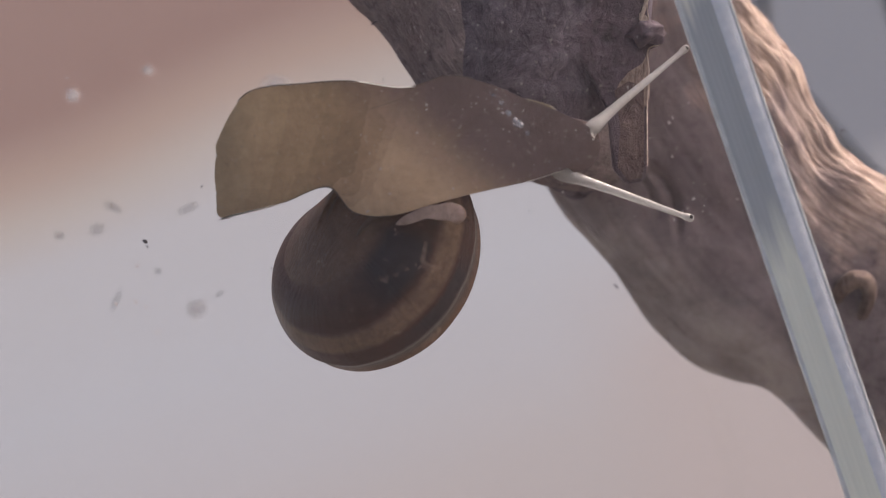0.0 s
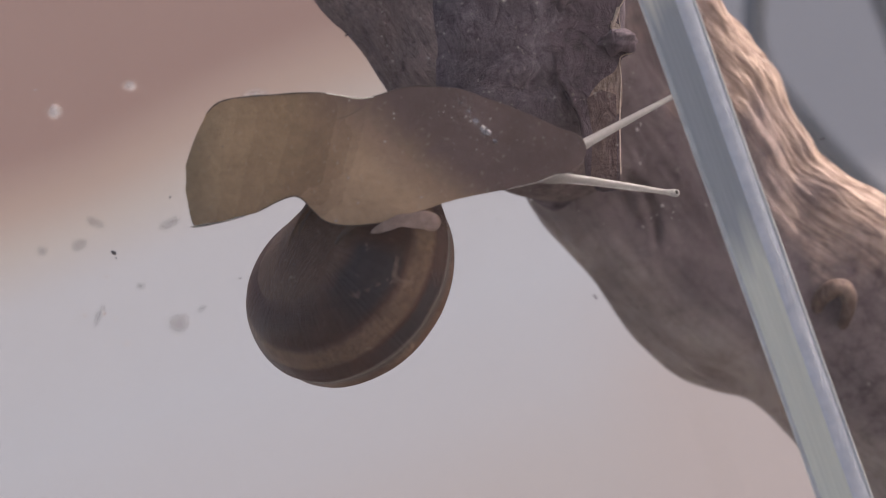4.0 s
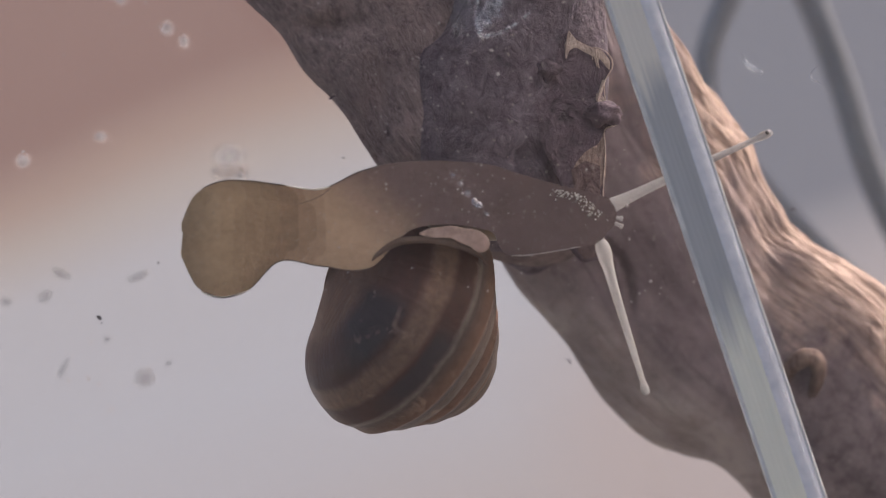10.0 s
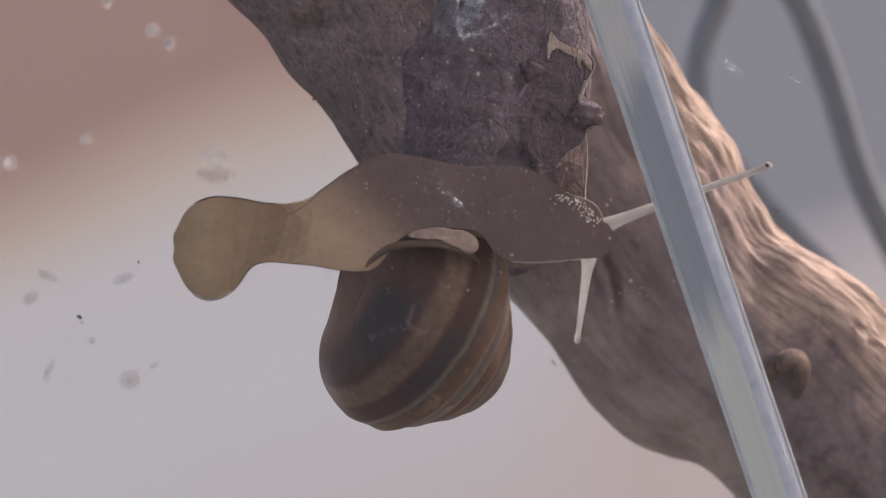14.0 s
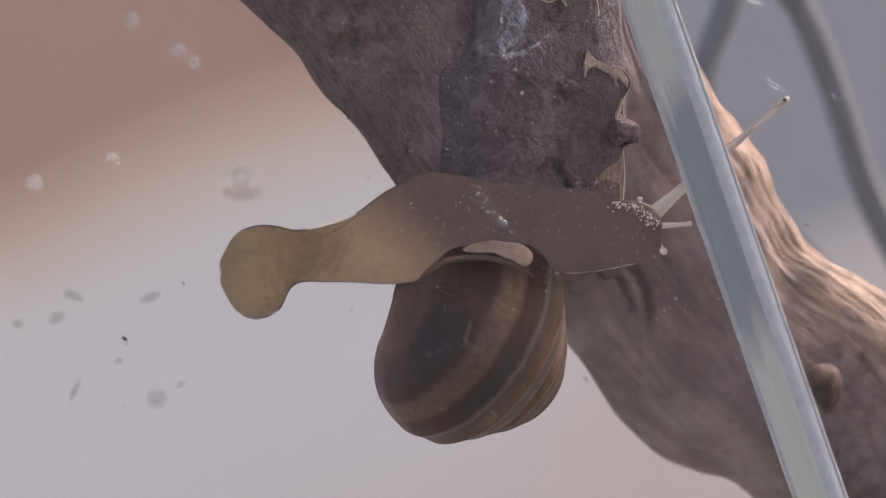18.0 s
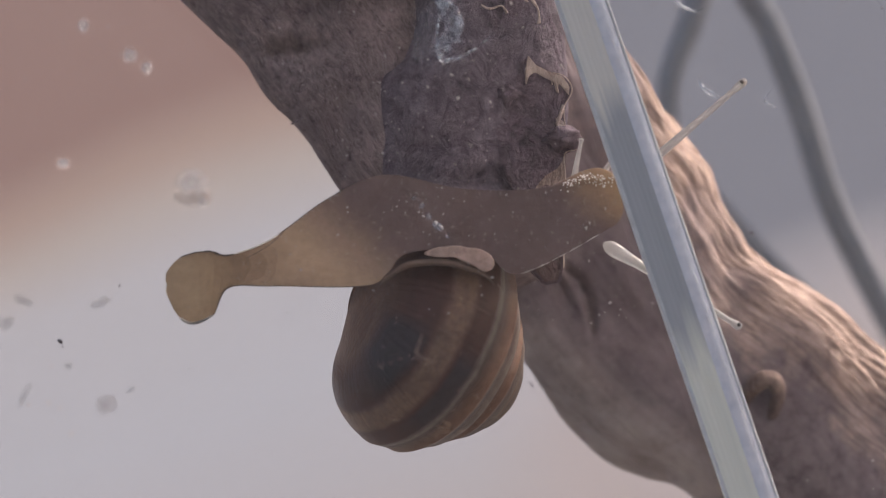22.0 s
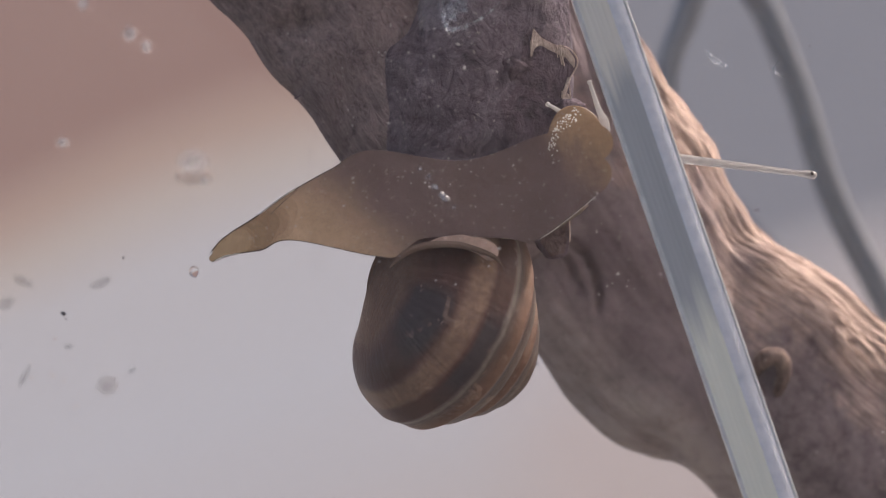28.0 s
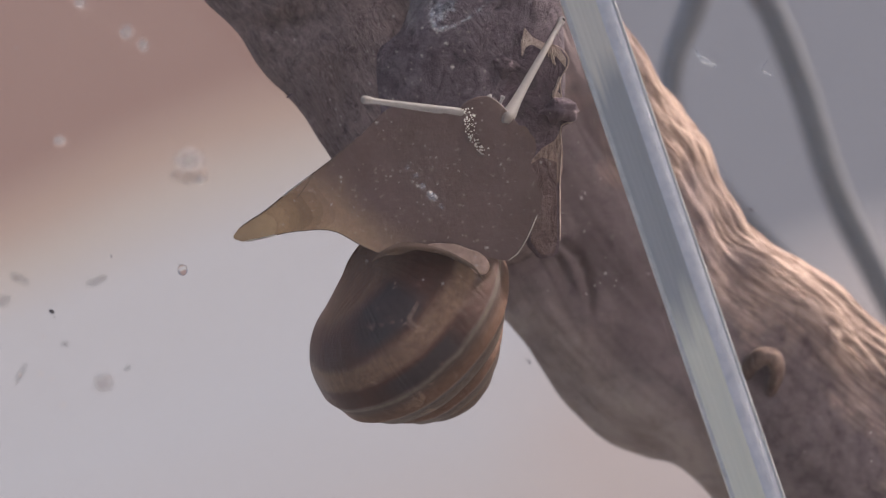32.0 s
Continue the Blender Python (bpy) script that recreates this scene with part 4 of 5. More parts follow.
def tone(u, w):
    """0 on the tail to 8 on the body."""
    return sum(u > neck(w) + 0.001 + d for d in TONE_LINES)


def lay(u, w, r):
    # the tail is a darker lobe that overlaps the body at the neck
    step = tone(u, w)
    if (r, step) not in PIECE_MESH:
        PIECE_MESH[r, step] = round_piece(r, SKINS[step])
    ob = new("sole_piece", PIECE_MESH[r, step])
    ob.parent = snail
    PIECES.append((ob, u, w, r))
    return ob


def longest(k, which):
    """The longest that a stretch k to k + 1 of the upper edge (0), lower edge (1) gets."""
    return max((width_at(rows, k + 1)[which] - width_at(rows, k)[which]).length for rows in STAGES.values())


def lay_sole():
    for k in range(10):
        r = 1.5 if k < 5 else 2.4
        n = max(1, math.ceil(max(longest(k, 0), longest(k, 1)) / (r * 1.15)))
        for i in range(n + (k == 9)):
            u = k + i / n
            across = max((width_at(rows, u)[1] - width_at(rows, u)[0]).length for rows in STAGES.values())
            m = max(2, math.ceil((across - 2 * r) / (r * 1.1)) + 1)
            for j in range(m):
                lay(u, 0.04 + 0.92 * j / (m - 1), r)
        for side in (0, 1):
            n = max(1, math.ceil(longest(k, side) / 0.85))
            for i in range(n):
                lay(k + i / n, side, 0.9)
    for d, r in zip(TONE_LINES, (1.1, 1.1, 1.0, 0.8, 0.6, 0.5, 0.6, 0.8)):
        for j in range(30):
            lay(neck(j / 29) + d, j / 29, r)
    for j in range(12):
        lay(0.0, j / 11, 0.9)
    for j in range(8):
        lay(10.0, j / 7, 0.9)
    for j in range(9):
        lay(j * 0.22, 0.5, 0.45)


lay_sole()

# white lines painted for the wet glints along the sole's edges, and dark lines for their shading
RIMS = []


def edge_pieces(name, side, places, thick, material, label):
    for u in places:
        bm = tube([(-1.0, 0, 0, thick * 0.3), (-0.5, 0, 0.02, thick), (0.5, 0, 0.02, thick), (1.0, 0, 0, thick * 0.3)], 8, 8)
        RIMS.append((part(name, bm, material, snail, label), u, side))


edge_pieces("glint_rim", 1, [1.5 + 0.12 * k for k in range(11)], 0.10, GLINT_WHITE, "white line painted for a wet glint")
edge_pieces("glint_rim", 0, [4.3 + 0.15 * k for k in range(6)], 0.085, GLINT_WHITE, "white line painted for a wet glint")
edge_pieces("glint_rim", 1, [9.1 + 0.15 * k for k in range(5)], 0.04, GLINT_WHITE, "white line painted for a wet glint")
# dark tubes put the rounded edge's shading into colour
edge_pieces("shade_edge", 0, [1.6 + 0.15 * k for k in range(17)], 0.06, EDGE_SHADE, "dark thin line for the shading at the sole's edge")
edge_pieces("shade_edge", 0, [5.25 + 0.15 * k for k in range(9)], 0.06, EDGE_SHADE, "dark thin line for the shading at the sole's edge")
edge_pieces("shade_edge", 1, [3.2 + 0.14 * k for k in range(20)], 0.05, EDGE_SHADE, "dark thin line for the shading at the sole's edge")
FOLDS = []
for k in range(9):
    f = k / 15
    bm = tube([(-0.5, 0, 0, 0.015), (0, 0, 0.03, 0.06), (0.5, 0, 0, 0.015)], 6, 6)
    FOLDS.append((part("neck_fold", bm, FOLD, snail, "dark fold above the tail's lobe"), (5.2 - 1.2 * f, 0.03 + 0.30 * f), (5.1 - 1.2 * f, 0.055 + 0.30 * f)))
head = part("head", pillow([(-5, 2.8), (-1, 3.4), (3, 3.3), (5.0, 2.1), (5.6, 0), (4.8, -2.2), (3, -3.3), (-1, -3.4), (-5, -2.8), (-6.3, 0)], 5, 0.06), SOLE, snail, "brown head, an amber glow painted into its front")


def feeler(name, length, thick, label, eye=True):
    """A feeler along the local x axis from its root, with a rounded knob at the end."""
    k = length
    rows = [(-2.0, 0, 0, thick * 0.3), (-1.2, 0, 0, thick * 1.0), (0, 0, 0, thick * 1.15), (k * 0.12, 0, 0.05, thick * 0.86), (k * 0.3, 0, 0.1, thick * 0.7), (k * 0.6, 0, 0.05, thick * 0.56), (k * 0.88, 0, 0, thick * 0.44), (k * 0.94, 0, 0, thick * 0.6), (k * 0.985, 0, 0, thick * 0.58), (k, 0, 0, thick * 0.2)]
    ob = part(name, limb([(*r, r[3]) for r in rows], 60, 20, 0.12, 5), FEELER, snail, label)
    if eye:
        part("eye", blob(0.33, 0.33, 0.33, 6), EYE, ob, "dark eye spot", m=Matrix.Translation((k * 0.968 * MM, -0.3 * MM, 0.12 * MM)))
    return ob


upper = feeler("eye_stalk", 22.5, 0.85, "long pale translucent eye stalk")
lower = feeler("eye_stalk", 19, 0.85, "long pale translucent eye stalk")
mouth_a = feeler("mouth_feeler", 5.5, 0.55, "short pale mouth feeler", False)
mouth_b = feeler("mouth_feeler", 5.5, 0.55, "short pale mouth feeler", False)
mantle = part("mantle", limb([(-8.4, -0.3, -5.9, 0.1, 0.15), (-7.7, -0.35, -4.8, 0.32, 0.3), (-5.8, -0.4, -3.0, 0.45, 0.35), (-3.4, -0.4, -2.1, 0.42, 0.35), (-0.2, -0.4, -1.6, 0.40, 0.35), (2.8, -0.4, -1.9, 0.36, 0.35), (4.7, -0.35, -2.4, 0.3, 0.3), (6.0, -0.3, -3.3, 0.1, 0.15)], 90, 20, 0.9, 21), MANTLE_DARK, snail, "brown mantle edge between sole and shell")
lip = part("mantle_lip", pillow([(-4.9, -0.5), (-3.9, 0.3), (-2.6, 0.75), (-1.0, 1.2), (0.6, 1.15), (2.0, 1.25), (3.4, 0.75), (4.1, -0.1), (3.9, -1.1), (2.9, -1.55), (1.6, -1.0), (0.4, -0.75), (-1.0, -0.35), (-2.4, -0.6), (-3.8, -0.75)], 0.6, 0.2), COLLAR, snail, "pinkish swollen lip of the mantle")
# white beads paint the sparkle on the wet head
beads = random.Random(9)
bm = bmesh.new()
for k in range(120):
    an = beads.uniform(0.3, 1.9)
    c = Vector((4.4 * math.cos(an) + beads.gauss(0, 0.45), beads.uniform(-1.66, -1.58), 3.1 * math.sin(an) - abs(beads.gauss(0, 0.55))))
    bmesh.ops.create_icosphere(bm, subdivisions=1, radius=beads.uniform(0.05, 0.14) * MM, matrix=Matrix.Translation(c * MM))
part("glint_beads", bm, GLINT_WHITE, head, "white beads painted for wet sparkles")

# ---- cables behind the back pane ----
for rows in ([(109, 280, 136, 4.4), (95, 280, 88, 4.4), (88, 280, 70, 3.9), (86, 280, 57.5, 3.7), (88, 280, 43, 3.7), (99, 280, 27, 3.7), (120, 280, 3, 3.7), (152, 280, -29, 3.7), (219, 280, -112, 3.7)],
             [(84, 290, 163, 4.6), (113, 290, 101, 4.6), (123, 290, 83, 4.6), (133, 290, 57, 4.6), (142, 290, 28, 4.6), (155, 290, 0, 4.6), (198, 290, -81, 4.6), (239, 290, -147, 4.6)]):
    single("cable", tube(rows, 60, 16), HOSE, BASE, "dark grey rubber cable hanging behind the tank, blurred", "cable", "cables behind the tank")


# torn pale rim, knots and fibres of the stub
for rim, front in (([(17.6, 30.4), (18.6, 29.2), (20.5, 28.3), (22.4, 27.7), (23.4, 26.3), (23.3, 25.0), (22.6, 25.8), (21.9, 26.7), (21.5, 25.3), (21.1, 26.9), (19.7, 27.5), (18.5, 28.2), (17.6, 27.7), (17.2, 26.3), (16.9, 28.3)], 22.0), ([(21.3, 21.8), (22.4, 21.4), (23.3, 20.1), (24.4, 18.7), (24.1, 17.6), (23.5, 19.0), (21.9, 20.3)], 21.9), ([(22.7, 16.6), (22.9, 12.6), (22.8, 10.1), (22.1, 8.6), (20.2, 9.0), (17.9, 10.9), (18.5, 12.2), (19.8, 13.7), (21.6, 14.8)], 22.1)):
    part("torn_rim", plate(rim, front, 0.7, 0.12, 14), WOOD_FRESH if front < 22.05 else WOOD_CHIP, driftwood, "pale torn edge of the bark", smooth=False)
def torn_edge(points, thick, seed, deep=22.0):
    """A thin ragged pale edge along points (across, up)."""
    rnd = random.Random(seed)
    rows = [(a, deep + max(0.0, a - 14) * 0.12, b, thick * rnd.uniform(0.5, 1.3)) for a, b in points]
    part("torn_rim", limb([(*r, r[3]) for r in rows], 12 * len(rows), 10, 2.2, seed), WOOD_FRESH, driftwood, "pale torn rim of the bark")


torn_edge(RIM[2:-2], 0.10, 37)
torn_edge([(17.5, 30.4), (17.2, 28.6), (17.1, 26.6)], 0.15, 3)
torn_edge([(20.8, 28.0), (20.8, 27.2), (20.9, 26.4)], 0.10, 4)
torn_edge([(21.3, 27.9), (21.4, 26.8), (21.8, 25.3)], 0.12, 5)
torn_edge([(22.5, 23.6), (22.0, 22.0), (21.6, 20.9), (22.6, 20.4)], 0.26, 6)
torn_edge([(15.4, 43.2), (16.9, 40.5), (18.0, 38.2), (18.8, 36.8), (18.9, 34.9)], 0.24, 7, 21.0)
torn_edge([(17.0, 40.4), (16.2, 39.0), (17.4, 37.9)], 0.2, 8, 21.0)
torn_edge([(10.0, 37.8), (11.8, 36.8), (13.6, 37.2), (14.4, 36.2)], 0.2, 9, 20.6)
part("knot", blob(2.6, 2.0, 1.6, 12, 0.5, 3), WOOD_BIT, driftwood, "dark rounded knot", m=Matrix.Translation(Vector((22.2, 22.8, 18.9)) * MM))
part("knot", blob(1.7, 1.5, 1.5, 10, 0.6, 8), WOOD_BIT, driftwood, "dark rounded knot", m=Matrix.Translation(Vector((14.6, 22.4, 25.0)) * MM))
part("knot", blob(3.4, 2.0, 2.2, 12, 0.6, 5), WOOD_BIT, driftwood, "dark rounded knot", m=Matrix.Translation(Vector((-9.5, 23.5, 41.0)) * MM))
rnd = random.Random(4)
for a, y, b, turn in ((20.5, 52, -18.5, 40), (28.6, 52, -27.2, 70), (37.5, 53, 26.5, -30), (50.2, 55, 15.0, 30), (57, 56, 6.5, 20), (-16.8, 33, 22.0, 160)):
    d = Vector((math.cos(radians(turn)), 0, -math.sin(radians(turn))))
    p, q = Vector((a, y, b)), Vector((a, y, b)) + d * rnd.uniform(0.8, 1.8) * (-1 if a < 40 else 1)
    part("fibre", tube([(*p, 0.16), (*(p.lerp(q, 0.5) + Vector((0.2, 0, 0.3))), 0.11), (*q, 0.05)], 8, 6), WOOD_BIT, driftwood, "loose wood fibre")


# ---- marks on the panes ----
def film_material(name="dried slime", most=0.42):
    m, nt, b, _ = mat(name)
    v = coords(nt, (1, 1, 1))
    n = noise_out(nt, v, 1500, 4)
    nt.links.new(ramp(nt, n, ((0.35, (0.45, 0.5, 0.55)), (0.65, (0.75, 0.8, 0.84)))), b.inputs["Base Color"])
    b.inputs["Roughness"].default_value = 0.35
    nt.links.new(ramp(nt, n, ((0.4, (most * 0.08,) * 3), (0.64, (most,) * 3))), b.inputs["Alpha"])
    bump(nt, b, n, 0.4, 0.0003)
    return m


FILM = film_material()
SOFT_FILM = film_material("cloudy slime", 0.26)
THIN_FILM = film_material("thin clear slime", 0.06)
DROP = glass_material("clear water", (1, 1, 1), 0.0, 1.33)

smear = thing("slime_smear", BASE, "dried bluish-white slime smear on the front glass", "slime smear")
part("film", plate([(1.1, 32.6), (1.2, 26.6), (3.9, 26.2), (4.4, 27.6), (4.2, 32.8), (3.0, 33.4)], -0.12, 0.06, 0.02), THIN_FILM, smear, "thin clear square patch")
part("film", pillow([(3.9, 34.3), (5.6, 34.0), (7.0, 32.6), (7.7, 30.6), (7.0, 29.4), (7.4, 28.6), (6.0, 28.4), (4.6, 26.9), (4.3, 29.0), (5.2, 30.5), (4.4, 32.0)], 0.1, 0.1, 60), SOFT_FILM, smear, "thin cloudy film", m=Matrix.Translation((0, -0.0002, 0)))
for k, (a, b, rx, rz) in enumerate(((5.0, 33.4, 1.0, 0.5), (6.9, 31.0, 0.5, 0.9), (5.4, 28.0, 0.6, 0.5))):
    part("clot", blob(rx, 0.14, rz, 12, 1.0, 31 + 3 * k), CLOUD, smear, "cloudy bluish clot", m=Matrix.Translation(Vector((a, -0.36, b)) * MM))
part("edge", limb([(*r, r[3]) for r in ((4.4, -0.2, 31.8, 0.1), (4.2, -0.2, 29.6, 0.2), (4.3, -0.2, 27.4, 0.26), (4.9, -0.2, 26.4, 0.34), (6.3, -0.2, 26.5, 0.26), (7.6, -0.2, 27.0, 0.2), (8.9, -0.2, 27.8, 0.16), (10.2, -0.2, 28.8, 0.14), (11.7, -0.15, 30.2, 0.06))], 80, 8, 1.2, 67), FILM, smear, "thick whitish edge")
for rows in ([(37.0, -0.16, 24.2, 0.1), (37.5, -0.18, 23.0, 0.26), (38.5, -0.2, 22.3, 0.34), (39.6, -0.16, 21.7, 0.2)],
             [(46.2, -0.12, 22.6, 0.06), (45.4, -0.14, 21.3, 0.12), (47.0, -0.14, 20.4, 0.08)],
             [(33.6, -0.12, 34.6, 0.1), (34.8, -0.14, 33.4, 0.2), (36.6, -0.14, 32.6, 0.14), (37.6, -0.12, 33.0, 0.06)],
             [(59.4, -0.12, 34.4, 0.06), (60.4, -0.14, 33.2, 0.18), (60.6, -0.12, 32.2, 0.06)]):
    single("slime_trace", tube(rows, 24, 8), FILM, BASE, "curved whitish slime trace on the front glass", "slime trace", "slime traces on the glass")


for k, (a, b, rx, rz, turn) in enumerate(((4.2, 5.6, 0.8, 0.4, 35), (3.1, 6.9, 0.4, 0.3, 60), (2.2, 8.2, 0.35, 0.3, 10), (5.4, 4.4, 0.35, 0.25, 40), (1.2, 9.2, 0.3, 0.25, 0))):
    single("slime_trace", blob(rx, 0.1, rz, 10, 1.0, 71 + k), CLOUD, BASE @ lie_flat(a, -0.1, b, turn), "small cloudy whitish slime clot on the front glass", "slime trace", "slime traces on the glass")


def specks(name, spots, material, face, label, seed):
    """Many tiny flat grains stuck to a pane, in one mesh."""
    rnd = random.Random(seed)
    verts, faces = [], []
    for a, b, r in spots:
        k, c = len(verts), Vector((a, face, b))
        turn, long = rnd.uniform(0, 3.14), rnd.uniform(1.0, 1.9)
        for ring, (s, d) in enumerate(((1.0, 0.0), (0.85, -0.35), (0.4, -0.55))):
            for i in range(8):
                an = math.pi * i / 4
                u, v = math.cos(an) * s * 0.8 * r * long * rnd.uniform(0.75, 1.2), math.sin(an) * s * 0.8 * r * rnd.uniform(0.75, 1.2)
                p = c + Vector((u * math.cos(turn) - v * math.sin(turn), d * r, u * math.sin(turn) + v * math.cos(turn)))
                verts.append(tuple(p * MM))
            if ring:
                o = k + 8 * (ring - 1)
                faces += [(o + i, o + (i + 1) % 8, o + 8 + (i + 1) % 8, o + 8 + i) for i in range(8)]
        faces.append(tuple(k + 16 + i for i in range(8)))
    me = bpy.data.meshes.new(name)
    me.from_pydata(verts, [], faces)
    me.materials.append(material)
    ob = new(name, me)
    ob.matrix_basis = BASE
    return tagged(ob, label, "dust", kind="stuff")


rnd = random.Random(11)
cloud = [(rnd.uniform(-16, 26), rnd.uniform(-6, 46), 0.05 + 0.16 * rnd.random() ** 3) for _ in range(230)]
cloud += [(rnd.gauss(1.5, 2.4), rnd.gauss(8, 2.6), rnd.uniform(0.04, 0.1)) for _ in range(30)]
cloud += [(rnd.gauss(-2, 2.6), rnd.gauss(20, 3.4), rnd.uniform(0.06, 0.14)) for _ in range(22)]
cloud += [(rnd.uniform(16, 34), rnd.uniform(-8, 12), 0.05 + 0.12 * rnd.random() ** 2) for _ in range(40)]
cloud += [(rnd.uniform(42, 68), rnd.uniform(-30, 38), 0.05 + 0.09 * rnd.random() ** 2) for _ in range(60)]
cloud += [(rnd.gauss(35, 2.0), rnd.gauss(33.4, 1.4), rnd.uniform(0.05, 0.16)) for _ in range(26)]
cloud += [(3.9, 6.0, 0.34), (4.6, 5.5, 0.3), (2.4, 6.9, 0.2), (6.8, 21.7, 0.26), (25.7, -4.0, 0.26), (60.4, 33.1, 0.25), (55.4, 33.9, 0.2), (50.1, 24.4, 0.18), (6.0, 24.6, 0.2)]
specks("pale_dust", cloud, DUST, -0.02, "tiny pale dust grains on the front glass", 5)
darks = [(-42.6, -8.5, 0.3), (-42.3, -9.2, 0.14), (-35.3, -1.7, 0.14), (-26.7, -12.0, 0.16), (-19.9, -10.4, 0.12), (-23.4, -11.8, 0.09), (-13.9, -16.7, 0.1), (-28.5, 4.5, 0.1), (-30.2, 3.2, 0.08)]
darks += [(rnd.uniform(-50, -10), rnd.uniform(-28, 30), rnd.uniform(0.03, 0.07)) for _ in range(40)]
specks("dark_dust", darks, GRIME, -0.02, "tiny dark dust grains on the front glass", 6)
specks("bright_dust", [(-43.7, -11.5, 0.3), (-44.0, -16.0, 0.36), (-42.6, -16.7, 0.26), (-46.5, -16.2, 0.3), (-41.2, -19.9, 0.34), (-36.8, 30.5, 0.2), (-47, 24, 0.16), (-31, 34, 0.15), (-52, 12, 0.2)], WET, -0.02, "pale dried spots on the front glass", 7)

for a, b, rx, rz in ((-49.6, 39.7, 1.5, 1.6), (-46.6, 37.4, 1.2, 1.5), (-38.4, 16.6, 3.4, 2.6), (-36.4, 13.2, 1.0, 1.2), (-75.5, 15.9, 1.6, 1.5), (-61.5, 20.2, 1.4, 1.1), (-58, 45, 1.2, 1.4)):
    single("water_drop", blob(rx, 0.6, rz, 10, 0.2, a), DROP_WHITE, BASE @ Matrix.Translation(Vector((a, 77.6, b)) * MM), "water drop on the back glass, its brightness painted white", "water drop", "drops on the back glass")
# the eighth spot paints the big drop's dark underside in brown
for k, (a, b, rx, rz, turn) in enumerate(((-68.8, -4.4, 2.0, 0.8, 25), (-71.6, -8.6, 1.4, 1.1, -30), (-55.1, -5.0, 2.0, 0.8, -22), (-53.5, -23.2, 2.0, 1.8, 0), (-68.3, -21.3, 0.5, 2.4, 25), (-60.5, -16.2, 0.7, 0.5, 0), (-78.5, -9.5, 1.0, 0.8, 10), (-38.4, 13.8, 3.6, 1.6, 0), (-49.4, -20.6, 0.9, 0.35, -30))):
    single("grime_spot", blob(rx, 0.25, rz, 9, 0.7, 3 + k), BROWN_VEIL if k in (3, 7) else SMUDGE, BASE @ lie_flat(a, 77.7, b, turn), "dull grey grime spot on the back glass", "grime spot", "grime on the back glass")
# floats off the glass, placed to fit the camera's view behind the tail
drop = single("slime_drop", blob(0.62, 0.6, 0.72, 10, 0.1, 2), DROP, BASE @ Matrix.Translation(Vector((-27.3, 5.5, -3.4)) * MM), "small clear slime drop floating just behind the glass", "slime drop")


# ---- what moves ----
def lie(a, y, b, turn=0, tilt=0, swing=0):
    """A pose in the snail's space: millimetres, then degrees turned flat on the glass, tilted and swung out of it."""
    return Matrix.Translation(Vector((a, y, b)) * MM) @ pose(0, 0, 0, tilt, -turn, swing)


def aim(a, y, b, a2, y2, b2):
    """A pose at a root that points the local x axis at an end."""
    x = Vector((a2 - a, y2 - y, b2 - b)).normalized()
    z = (Vector((0, 0, 1)) - x * x.z).normalized() if abs(x.z) < 0.9 else (Vector((-1, 0, 0)) + x * x.x).normalized()
    m = Matrix((x, z.cross(x), z)).transposed().to_4x4()
    return Matrix.Translation(Vector((a, y, b)) * MM) @ m


